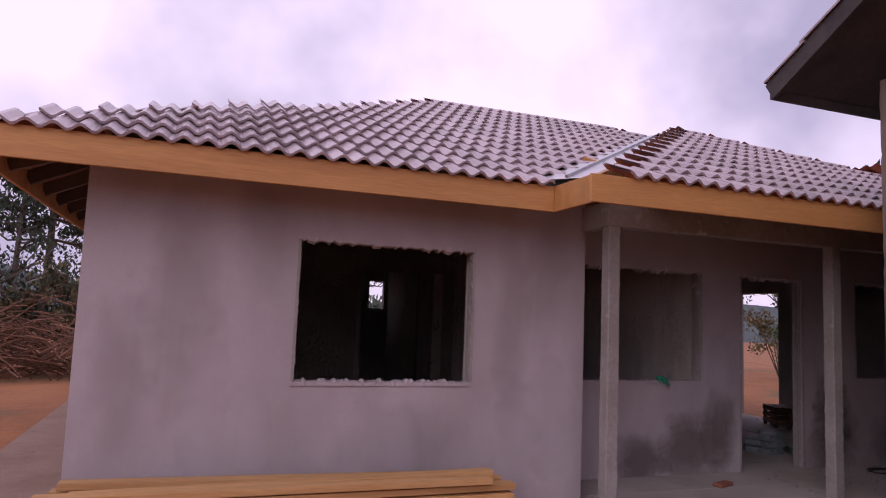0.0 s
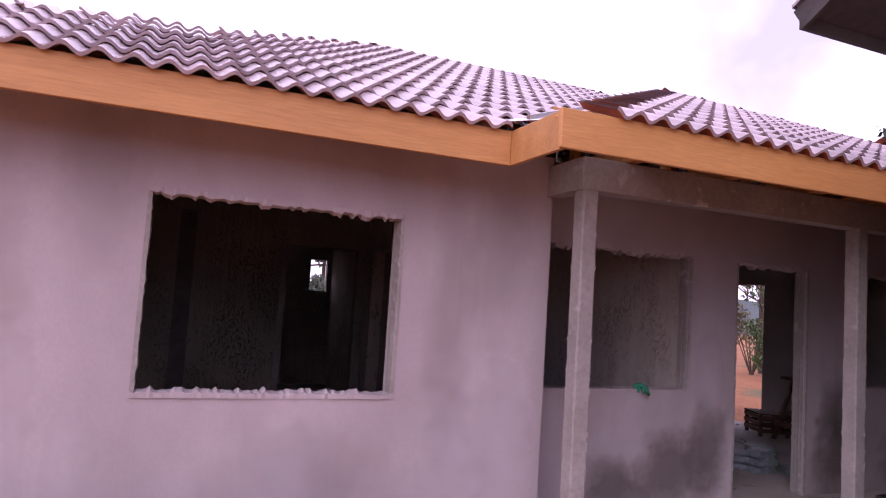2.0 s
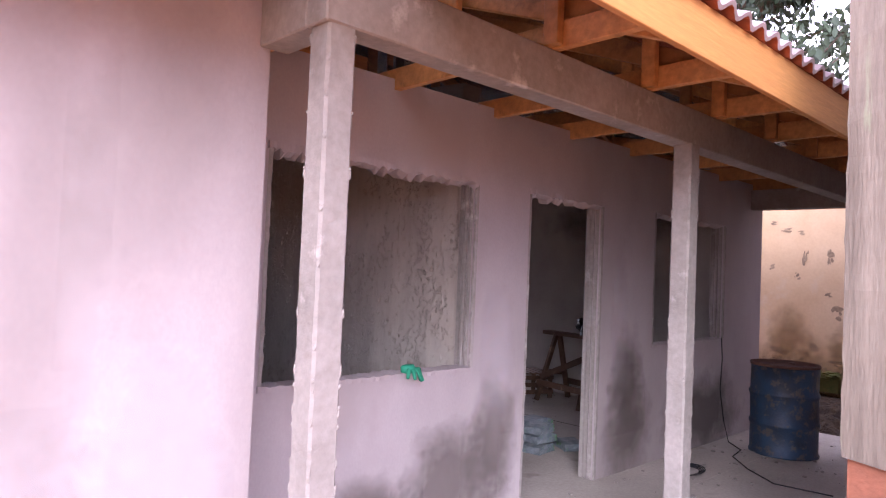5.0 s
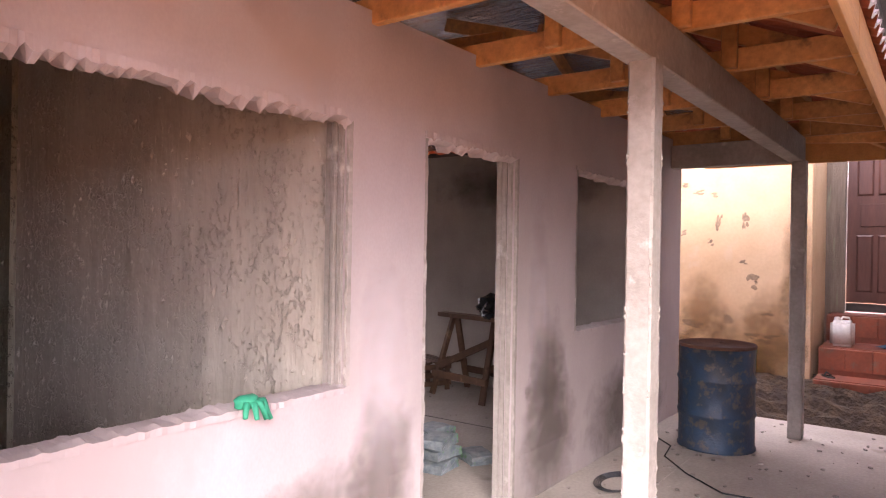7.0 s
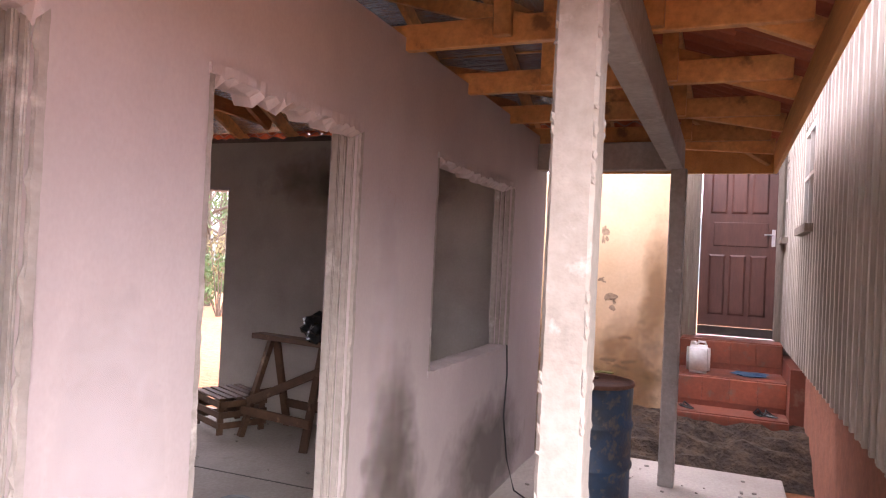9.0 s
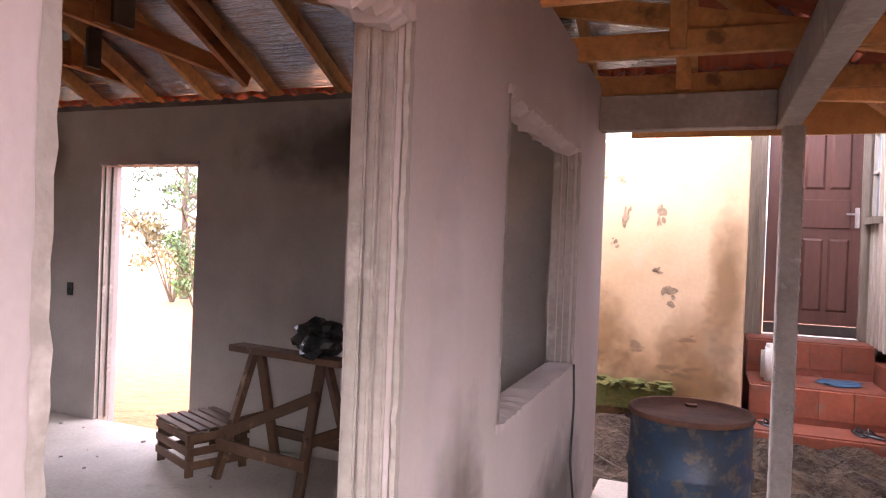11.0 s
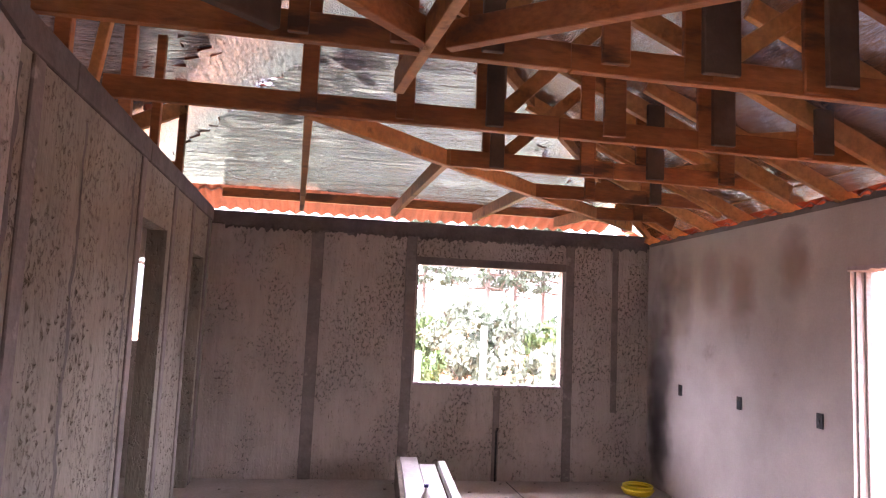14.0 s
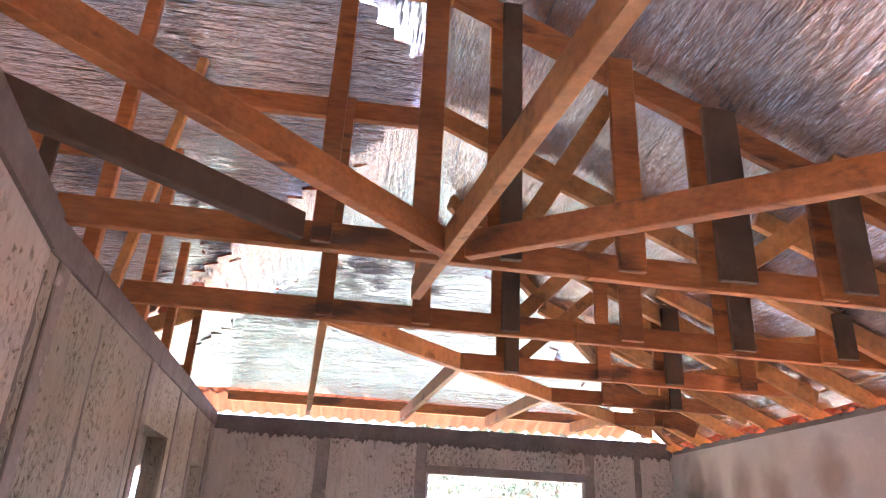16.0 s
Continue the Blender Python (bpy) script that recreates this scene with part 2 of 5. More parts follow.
CLOTH = mat("blue_cloth", (0.04, 0.10, 0.18), (0.03, 0.07, 0.13), 8, 0.9, 0.5, 40)
BRICK = mat("red_brick", (0.34, 0.13, 0.075), (0.25, 0.10, 0.06), 5, 0.95, 0.5, 30, vary=0.2)
BARK = mat("bark", (0.11, 0.085, 0.065), (0.07, 0.055, 0.045), 5, 0.95, 0.8, 20)
TWIG = mat("dry_twigs", (0.24, 0.11, 0.06), (0.15, 0.08, 0.05), 3, 0.95, 0.3, 20, vary=0.4)
LEAF = mat("leaf", (0.07, 0.12, 0.035), (0.045, 0.085, 0.025), 1.5, 0.6, 0, 20, vary=0.4)
LEAF_DARK = mat("dark_leaf", (0.035, 0.06, 0.028), (0.022, 0.04, 0.02), 1.5, 0.7, 0, 20, vary=0.4)
LEAF_DRY = mat("dry_leaf", (0.17, 0.14, 0.06), (0.11, 0.09, 0.045), 1.5, 0.7, 0, 20, vary=0.4)
# blue-green base colour carries some of the distance haze over the woods
HILL = mat("hazed_wooded_hill", (0.095, 0.125, 0.12), (0.065, 0.09, 0.09), 0.03, 1.0, 1.0, 0.4, dist=1.0)



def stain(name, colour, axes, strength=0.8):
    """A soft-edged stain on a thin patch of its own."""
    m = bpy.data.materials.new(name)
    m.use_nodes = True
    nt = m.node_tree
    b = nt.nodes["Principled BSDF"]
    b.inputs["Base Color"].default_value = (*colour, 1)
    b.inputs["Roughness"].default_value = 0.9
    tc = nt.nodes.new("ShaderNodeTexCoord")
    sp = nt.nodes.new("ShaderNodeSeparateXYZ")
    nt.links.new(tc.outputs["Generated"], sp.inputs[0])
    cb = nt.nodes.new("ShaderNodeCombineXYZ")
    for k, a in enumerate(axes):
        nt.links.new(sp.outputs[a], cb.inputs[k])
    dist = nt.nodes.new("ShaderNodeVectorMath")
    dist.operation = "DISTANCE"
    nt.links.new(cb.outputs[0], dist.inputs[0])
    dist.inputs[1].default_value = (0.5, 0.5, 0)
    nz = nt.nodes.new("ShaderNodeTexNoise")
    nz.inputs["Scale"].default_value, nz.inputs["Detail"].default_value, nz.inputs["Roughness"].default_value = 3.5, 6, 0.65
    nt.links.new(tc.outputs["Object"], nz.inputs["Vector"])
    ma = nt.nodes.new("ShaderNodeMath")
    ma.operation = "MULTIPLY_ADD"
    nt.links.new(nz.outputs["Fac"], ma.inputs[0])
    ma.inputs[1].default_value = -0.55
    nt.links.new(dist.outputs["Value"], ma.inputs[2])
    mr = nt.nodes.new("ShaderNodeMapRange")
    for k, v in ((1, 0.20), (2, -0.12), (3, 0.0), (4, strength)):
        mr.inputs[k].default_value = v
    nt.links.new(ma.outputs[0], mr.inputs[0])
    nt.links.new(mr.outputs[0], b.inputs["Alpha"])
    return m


DAMP_X = stain("damp_patch", (0.15, 0.125, 0.11), "XZ", 0.62)
STREAK_X = stain("grey_streak", (0.25, 0.205, 0.195), "XZ", 0.17)
LIME_X = stain("lime_bloom", (0.62, 0.57, 0.60), "XZ", 0.3)
DARK_Y = stain("dark_patch", (0.12, 0.10, 0.09), "YZ", 0.6)
OCHRE_Y = stain("clay_streak", (0.33, 0.21, 0.14), "YZ", 0.4)
GRIME_Y = stain("grime_patch", (0.26, 0.14, 0.05), "YZ", 0.55)
LEAF_PALE = mat("pale_leaf", (0.15, 0.19, 0.13), (0.10, 0.135, 0.095), 1.5, 0.7, 0, 20, vary=0.4)

# ---- mesh helpers ----


def box(bm, x0, y0, z0, x1, y1, z1, m=None):
    vs = [bm.verts.new((m @ Vector(c)) if m else c) for c in ((x0, y0, z0), (x1, y0, z0), (x1, y1, z0), (x0, y1, z0), (x0, y0, z1), (x1, y0, z1), (x1, y1, z1), (x0, y1, z1))]
    for f in ((3, 2, 1, 0), (4, 5, 6, 7), (0, 1, 5, 4), (1, 2, 6, 5), (2, 3, 7, 6), (3, 0, 4, 7)):
        bm.faces.new([vs[i] for i in f])
    return vs


def soft(bm, width=0.004, segments=1):
    bmesh.ops.bevel(bm, geom=bm.edges[:], offset=width, segments=segments, affect="EDGES", clamp_overlap=True)
    return bm


def bar(bm, p, q, w, h):
    """A squared timber from p to q, w thick and h high."""
    p, q = Vector(p), Vector(q)
    d = q - p
    ref = Vector((0, 0, 1)) if abs(d.normalized().z) < 0.98 else Vector((0, 1, 0))
    side = d.cross(ref).normalized()
    up = side.cross(d).normalized()
    vs = []
    for a in (p, q):
        for s, t in ((-1, -1), (1, -1), (1, 1), (-1, 1)):
            vs.append(bm.verts.new(a + side * (s * w / 2) + up * (t * h / 2)))
    for f in ((3, 2, 1, 0), (4, 5, 6, 7), (0, 1, 5, 4), (1, 2, 6, 5), (2, 3, 7, 6), (3, 0, 4, 7)):
        bm.faces.new([vs[i] for i in f])


def tube(bm, pts, radii, n=8, closed=False):
    rings = []
    pts = [Vector(p) for p in pts]
    for i, p in enumerate(pts):
        a = pts[i - 1] if i or closed else pts[0]
        c = pts[(i + 1) % len(pts)] if i + 1 < len(pts) or closed else pts[-1]
        d = (c - a).normalized()
        ref = Vector((0, 0, 1)) if abs(d.z) < 0.9 else Vector((1, 0, 0))
        s = d.cross(ref).normalized()
        u = s.cross(d)
        r = radii[i] if isinstance(radii, (list, tuple)) else radii
        rings.append([bm.verts.new(p + s * (r * cos(2 * pi * k / n)) + u * (r * sin(2 * pi * k / n))) for k in range(n)])
    count = len(rings) if closed else len(rings) - 1
    for i in range(count):
        a, c = rings[i], rings[(i + 1) % len(rings)]
        for k in range(n):
            bm.faces.new((a[k], a[(k + 1) % n], c[(k + 1) % n], c[k]))
    if not closed:
        bm.faces.new(rings[0][::-1])
        bm.faces.new(rings[-1])


def lathe(bm, profile, n=32, cap=True):
    rings = [[bm.verts.new((r * cos(2 * pi * k / n), r * sin(2 * pi * k / n), z)) for k in range(n)] for r, z in profile]
    for a, c in zip(rings, rings[1:]):
        for k in range(n):
            bm.faces.new((a[k], a[(k + 1) % n], c[(k + 1) % n], c[k]))
    if cap:
        bm.faces.new(rings[0][::-1])
        bm.faces.new(rings[-1])


def blob(bm, centre, size, seed, rough=0.25, sub=2):
    r = random.Random(seed)
    made = bmesh.ops.create_icosphere(bm, subdivisions=sub, radius=1.0)["verts"]
    for v in made:
        k = 1 + r.uniform(-rough, rough)
        v.co = Vector(centre) + Vector((v.co.x * size[0] * k, v.co.y * size[1] * k, v.co.z * size[2] * k))


def mesh_of(name, bm, material, smooth=False):
    bmesh.ops.recalc_face_normals(bm, faces=bm.faces)
    me = bpy.data.meshes.new(name)
    bm.to_mesh(me)
    bm.free()
    me.materials.append(material)
    if smooth:
        for p in me.polygons:
            p.use_smooth = True
    return me


def part(name, bm, material, parent, label="", smooth=False):
    ob = new(name, mesh_of(name, bm, material, smooth))
    ob.parent = parent
    return tagged(ob, label)


def structure(name, bm, material, label, category):
    return tagged(new(name, mesh_of(name, bm, material)), label, category, kind="structure")


def thing(name, m, label, category, group=""):
    ob = new(name)
    ob.empty_display_size = 0.1
    ob.matrix_world = m
    return tagged(ob, label, category, group)


def BM():
    return bmesh.new()


def panels(bm, a0, a1, z0, z1, holes, put):
    """Boxes that fill a wall's length and height round its openings. put(a0, z0, a1, z1) adds one."""
    at = a0
    for h0, h1, hz0, hz1 in sorted(holes):
        put(at, z0, h0, z1)
        if hz0 > z0:
            put(h0, z0, h1, hz0)
        put(h0, hz1, h1, z1)
        at = h1
    put(at, z0, a1, z1)


def wall_x(name, x0, x1, y0, y1, z1, holes, material, label):
    bm = BM()
    panels(bm, x0, x1, -0.1, z1, holes, lambda a, z, c, w: box(bm, a, y0, z, c, y1, w))
    return structure(name, bm, material, label, "wall")


def wall_y(name, y0, y1, x0, x1, z1, holes, material, label):
    bm = BM()
    panels(bm, y0, y1, -0.1, z1, holes, lambda a, z, c, w: box(bm, x0, a, z, x1, c, w))
    return structure(name, bm, material, label, "wall")


def ragged(parent, x0, x1, y, z, seed, up, depth=0.05, high=0.02, axis="x", material=None):
    """Broken mortar along the edge of an opening."""
    r = random.Random(seed)
    bm = BM()
    n = max(8, int(abs(x1 - x0) / 0.02))
    rows = []
    for i in range(n + 1):
        a = x0 + (x1 - x0) * i / n
        h = high * (0.2 + 0.95 * r.random() ** 2 + 0.15 * (1 + sin(a * 23 + seed)) * 0.5 + 0.15 * (1 + sin(a * 61 + 2 * seed)) * 0.5)
        o = 0.006 + 0.008 * r.random()
        ring = []
        for dy, dz in ((-o, up * 0.02), (-o, -up * h * 0.5), (depth * 0.3, -up * h), (depth, -up * h * r.uniform(0.3, 0.9)), (depth, up * 0.012)):
            p = (a, y + dy, z + dz) if axis == "x" else (y + dy, a, z + dz)
            ring.append(bm.verts.new(p))
        rows.append(ring)
    for a, c in zip(rows, rows[1:]):
        for k in range(4):
            bm.faces.new((a[k], a[k + 1], c[k + 1], c[k]))
    bm.faces.new(rows[0])
    bm.faces.new(rows[-1])
    return part("ragged_edge", bm, material or PLASTER, parent, "broken grey mortar edge")


def ragged_side(parent, x, y, z0, z1, seed, side, depth=0.04):
    r = random.Random(seed)
    bm = BM()
    n = int((z1 - z0) / 0.03)
    rows = []
    for i in range(n + 1):
        z = z0 + (z1 - z0) * i / n
        h = 0.010 * (0.2 + r.random() ** 2 * 1.3)
        o = 0.003 + 0.004 * r.random()
        rows.append([bm.verts.new((x + dx, y + dy, z)) for dx, dy in ((-side * 0.02, -o), (side * h * 0.5, -o), (side * h, depth * 0.4), (side * 0.001, depth))])
    for a, c in zip(rows, rows[1:]):
        for k in range(3):
            bm.faces.new((a[k], a[k + 1], c[k + 1], c[k]))
    return part("ragged_edge", bm, CONCRETE, parent, "broken grey mortar edge")


def jamb(parent, x, y0, y1, z0, z1, side):
    """Stepped cast frame in an opening's reveal; side: the way that it faces."""
    bm = BM()
    d = (y1 - y0)
    for a, c, w in ((0.12, 0.34, 0.012), (0.40, 0.58, 0.020), (0.66, 0.95, 0.010)):
        box(bm, x - 0.004 * side, y0 + d * a, z0, x + side * w, y0 + d * c, z1)
    soft(bm, 0.005, 2)
    return part("jamb", bm, CONCRETE, parent, "stepped concrete jamb")


# ---- ground and floors ----
bm = BM()
far = 1500
for i, (a, c) in enumerate(((-far, far),)):
    n = 60
    grid = []
    for ix in range(n + 1):
        sx = (2 * ix / n - 1)
        x = far * sx ** 5 + 25 * sx + 4
        col = []
        for iy in range(n + 1):
            sy = (2 * iy / n - 1)
            y = far * sy ** 5 + 25 * sy + 6
            d = max(0, max(abs(x - 4) - 9, abs(y - 6) - 11))
            z = -0.08 + (0.12 * sin(x * 0.7) * cos(y * 0.5) * min(1, d / 5)) - min(6.0, 0.05 * max(0, d - 8))
            col.append(bm.verts.new((x, y, z)))
        grid.append(col)
    for ix in range(n):
        for iy in range(n):
            bm.faces.new((grid[ix][iy], grid[ix + 1][iy], grid[ix + 1][iy + 1], grid[ix][iy + 1]))
structure("ground", bm, SOIL, "trodden red clay soil with grassy patches", "ground")
# unseen green sheet, added to make bounce light under the eave less orange
bm = BM()
q = random.Random(11)
rows = [[bm.verts.new((-1.0 + 13.5 * i / 30, 13.5 + 6.5 * j / 16, -0.045 + q.uniform(-0.012, 0.012))) for j in range(17)] for i in range(31)]
for i in range(30):
    for j in range(16):
        bm.faces.new((rows[i][j], rows[i + 1][j], rows[i + 1][j + 1], rows[i][j + 1]))
structure("ground_grass", bm, BOUNCE_GRASS, "unseen grass-green sheet added behind the house to tint bounce light", "ground")
bm = BM()
box(bm, -0.62, 5.19, -0.1, 9.42, 13.02, 0.0)
floor = structure("floor", bm, FLOOR, "dusty grey concrete floor slab inside the house", "floor")
bm = BM()
box(bm, 3.0, 3.84, -0.14, 9.95, 5.73, -0.002)
soft(bm, 0.01)
structure("pavement", bm, FLOOR, "dusty concrete porch slab", "porch floor")
bm = BM()
box(bm, -1.75, 4.3, -0.12, -0.76, 15.5, 0.0)
structure("pavement_side", bm, DUSTY, "narrow concrete apron along the side wall", "path")
bm = BM()
for p, c in (((7.80, 12.95, 0.001), (7.97, 5.9, 0.001)),):
    bar(bm, p, c, 0.012, 0.004)
part("crack", bm, DARKCON, floor, "thin dark slab joint")
bm = BM()
for i in range(260):
    x, y = rnd.uniform(4.8, 9.3), rnd.uniform(5.9, 12.9)
    s = rnd.uniform(0.004, 0.016)
    box(bm, -s, -s * 0.6, -0.002, s, s * 0.6, s * 0.8, pose(x, y, 0, 0, 0, rnd.uniform(0, 180)))
for i in range(160):
    x, y = rnd.uniform(5.6, 9.9), rnd.uniform(4.0, 5.65)
    s = rnd.uniform(0.004, 0.018)
    box(bm, -s, -s * 0.6, -0.002, s, s * 0.6, s * 0.7, pose(x, y, 0, 0, 0, rnd.uniform(0, 180)))
tagged(new("debris", mesh_of("debris", bm, CONCRETE)), "loose mortar crumbs scattered on the slab", "debris", kind="stuff")

# ---- walls ----
FW, PW, TOP = 5.05, 5.725, 2.60
front = wall_x("wall_front", -0.76, 3.21, FW, FW + 0.15, TOP, [(0.72, 2.143, 0.985, 2.07)], PLASTER, "smooth cement-plastered front wall with a raw window opening")
ragged(front, 0.70, 2.16, FW, 2.072, 1, 1, 0.08, 0.034)
ragged(front, 0.70, 2.16, FW, 0.985, 2, -1, 0.12, 0.03)
ragged_side(front, 0.72, FW, 0.98, 2.07, 3, 1)
ragged_side(front, 2.143, FW, 0.98, 2.07, 4, -1, 0.1)
wall_y("wall_west", FW + 0.15, 13.0, -0.76, -0.61, TOP, [], PLASTER, "cement-plastered side wall of the house")
wall_y("wall_return", FW + 0.15, PW, 3.06, 3.21, TOP, [], PLASTER, "short plastered return wall beside the porch")
porch = wall_x("wall_porch", 3.21, 9.62, PW, PW + 0.14, TOP, [(3.62, 5.057, 0.95, 2.105), (5.60, 6.475, -0.1, 2.10), (7.30, 8.68, 0.985, 2.115)], PLASTER, "plastered porch wall with a raw doorway and two window openings")
for k, (a, c, z0, z1) in enumerate(((3.62, 5.057, 0.95, 2.105), (5.60, 6.475, 0.0, 2.10), (7.30, 8.68, 0.985, 2.115))):
    ragged(porch, a - 0.02, c + 0.02, PW, z1 + 0.006, 10 + k, 1, 0.11, 0.046)
    if z0 > 0.1:
        ragged(porch, a - 0.02, c + 0.02, PW, z0, 20 + k, -1, 0.12, 0.016)
    ragged_side(porch, a, PW, z0, z1, 30 + k, 1)
    ragged_side(porch, c, PW, z0, z1, 40 + k, -1, 0.012)
    jamb(porch, c, PW + 0.01, PW + 0.14, z0, z1 - 0.01, -1)
# damp patches on the lower porch wall
bm = BM()
r5 = random.Random(5)


def patch(bm, cx, cz, rx, rz, seed, place):
    q = random.Random(seed)
    ring = []
    n = 40
    ph = [q.uniform(0, 6.28) for _ in range(4)]
    for k in range(n):
        a = 2 * pi * k / n
        f = 1 + 0.16 * sin(2 * a + ph[0]) + 0.12 * sin(3 * a + ph[1]) + 0.07 * sin(7 * a + ph[2]) + 0.04 * sin(13 * a + ph[3])
        ring.append(bm.verts.new(place(cx + rx * f * cos(a), max(0.005, cz + rz * f * sin(a)))))
    bm.faces.new(ring)


def smear(parent, name, material, label, axis, at, a0, a1, z0, z1):
    bm = BM()
    c = [(a0, z0), (a1, z0), (a1, z1), (a0, z1)]
    bm.faces.new([bm.verts.new((a, at, z) if axis == "x" else (at, a, z)) for a, z in c])
    return part(name, bm, material, parent, label)


for k, (a0, a1, z0, z1) in enumerate(((5.0, 5.595, -0.1, 0.95), (4.45, 5.35, -0.2, 0.75), (3.9, 4.7, -0.2, 0.5), (6.5, 7.35, -0.2, 0.85), (7.4, 9.3, -0.25, 0.8), (6.6, 7.2, 0.3, 1.2))):
    smear(porch, "damp_stain", DAMP_X, "dark damp stain", "x", PW - 0.004 - 0.0007 * k, a0, a1, z0, z1)
for k, (a0, a1, z0, z1) in enumerate(((-0.4, 0.2, 0.6, 2.6), (0.2, 0.75, 1.5, 2.7), (2.3, 2.7, 0.4, 2.5), (2.55, 3.15, 1.2, 2.6), (1.0, 2.3, 0.0, 0.95), (-0.7, -0.2, 0.2, 1.8))):
    smear(front, "grey_streak", STREAK_X, "grey weather streak", "x", FW - 0.004 - 0.0007 * k, a0, a1, z0, z1)
for k, (a0, a1, z0, z1) in enumerate(((2.3, 2.9, 0.0, 1.1), (2.6, 3.15, 0.1, 1.3), (1.3, 1.8, 0.1, 0.9), (-0.1, 0.3, 0.0, 1.4), (0.3, 0.6, 0.2, 1.0))):
    smear(front, "lime_bloom", LIME_X, "pale lime bloom", "x", FW - 0.010 - 0.0007 * k, a0, a1, z0, z1)
for k, (a0, a1, z0, z1) in enumerate(((5.1, 5.5, 0.5, 1.6), (6.6, 6.9, 0.5, 1.9))):
    smear(porch, "lime_bloom", LIME_X, "pale lime bloom", "x", PW - 0.010 - 0.0007 * k, a0, a1, z0, z1)

# skewed dividing wall between the two rooms
X_S, X_N, Y_S, Y_N = 4.86, 4.565, PW + 0.14, 13.0
skew = math.degrees(math.atan2(X_S - X_N, Y_N - Y_S))
LEN = math.hypot(X_S - X_N, Y_N - Y_S)
bm = BM()
panels(bm, 2.15, LEN, -0.1, 2.62, [(10.10 - Y_S, 10.88 - Y_S, -0.1, 2.26), (11.90 - Y_S, 12.62 - Y_S, -0.1, 2.2)], lambda a, z, c, w: box(bm, -0.14, a, z, 0, c, w))
divider = structure("wall_divider", bm, ROUGH_GREY, "rough grey dividing wall of unplastered mortar", "wall")
divider.matrix_world = pose(X_S, Y_S, 0, 0, 0, skew)
for a, c in ((2.0, 2.9), (2.91, 4.3), (4.31, LEN - 0.01)):
    bm = BM()
    box(bm, -0.155, a, 2.62, 0.012, c, 2.76)
    soft(bm, 0.006)
    part("ring_beam", bm, DARKCON, divider, "dark cast concrete ring beam")
for a in (2.45, 4.12, 5.14, 5.95, 6.85):
    bm = BM()
    box(bm, -0.153, a, 0, 0.012, a + 0.11, 2.62)
    soft(bm, 0.006)
    part("column_strip", bm, STRIP, divider, "smooth concrete column strip")


def lumps(parent, n, seed, place, material=ROUGH):
    """Runs and clots of thrown mortar that stand proud of a wall."""
    q = random.Random(seed)
    bm = BM()
    for _ in range(n):
        a, z = q.random(), q.uniform(0.1, 2.55)
        w, h, d = q.uniform(0.005, 0.018), q.uniform(0.006, 0.03), q.uniform(0.003, 0.013)
        c = [place(a, z, dx * w, dz * h, dd * d) for dx, dz, dd in ((-1, 0, -0.1), (0, 1, -0.1), (1, 0.2, -0.1), (0.2, -1.2, -0.1), (0, -0.2, 1))]
        if None in c:
            continue
        v = [bm.verts.new(p) for p in c]
        for k in range(4):
            bm.faces.new((v[k], v[(k + 1) % 4], v[4]))
    ob = part("mortar_clots", bm, material, parent, "thrown mortar clots")
    return tagged(ob, kind="stuff")


def on_divider(side):
    def put(a, z, du, dz, d):
        y = 2.2 + a * (LEN - 2.2)
        for h0, h1, hz in ((4.19, 5.06, 2.3), (5.99, 6.8, 2.24)):
            if h0 < y < h1 and z < hz:
                return None
        return (side * d - (0.14 if side < 0 else 0), y + du, z + dz)
    return put


bm = BM()
plan = ((5.07, Y_S), (5.20, Y_S), (4.77, 8.2), (4.63, 8.2))
lo = [bm.verts.new((*p, -0.1)) for p in plan]
hi = [bm.verts.new((*p, 2.62)) for p in plan]
bm.faces.new(hi)
bm.faces.new(lo[::-1])
for k in range(4):
    bm.faces.new((lo[k], lo[(k + 1) % 4], hi[(k + 1) % 4], hi[k]))
stub = structure("wall_divider_end", bm, ROUGH_PALE, "rough grey end of the dividing wall with mortar runs", "wall")
bm = BM()
plan = ((5.05, Y_S + 0.01), (5.215, Y_S + 0.01), (4.79, 8.19), (4.61, 8.19))
lo = [bm.verts.new((*p, 2.62)) for p in plan]
hi = [bm.verts.new((*p, 2.76)) for p in plan]
bm.faces.new(hi)
bm.faces.new(lo[::-1])
for k in range(4):
    bm.faces.new((lo[k], lo[(k + 1) % 4], hi[(k + 1) % 4], hi[k]))
part("ring_beam", bm, DARKCON, stub, "dark cast concrete ring beam")
lumps(stub, 900, 67, lambda a, z, du, dz, d: (5.20 - 0.43 * a + d, Y_S + a * 2.33 + du, z + dz), ROUGH_PALE)
lumps(stub, 700, 66, lambda a, z, du, dz, d: (5.07 - 0.44 * a - d, Y_S + a * 2.33 + du, z + dz), ROUGH_PALE)
for a, sd in ((2.36, 1), (4.00, 2), (3.1, 3)):
    q = random.Random(400 + sd)
    bm = BM()
    side_a, side_b = [], []
    c = a
    for i in range(40):
        z = 0.05 + 2.5 * i / 39
        c = a + 0.6 * (c - a) + q.uniform(-0.02, 0.02)
        w = q.uniform(0.006, 0.028)
        side_a.append(bm.verts.new((0.004, c - w, z)))
        side_b.append(bm.verts.new((0.004, c + w, z)))
    for i in range(39):
        bm.faces.new((side_a[i], side_b[i], side_b[i + 1], side_a[i + 1]))
    part("crack", bm, DARKCON, divider, "dark open joint beside the column")
lumps(divider, 1400, 61, on_divider(1), ROUGH_GREY)
lumps(divider, 700, 62, on_divider(-1), ROUGH_GREY)

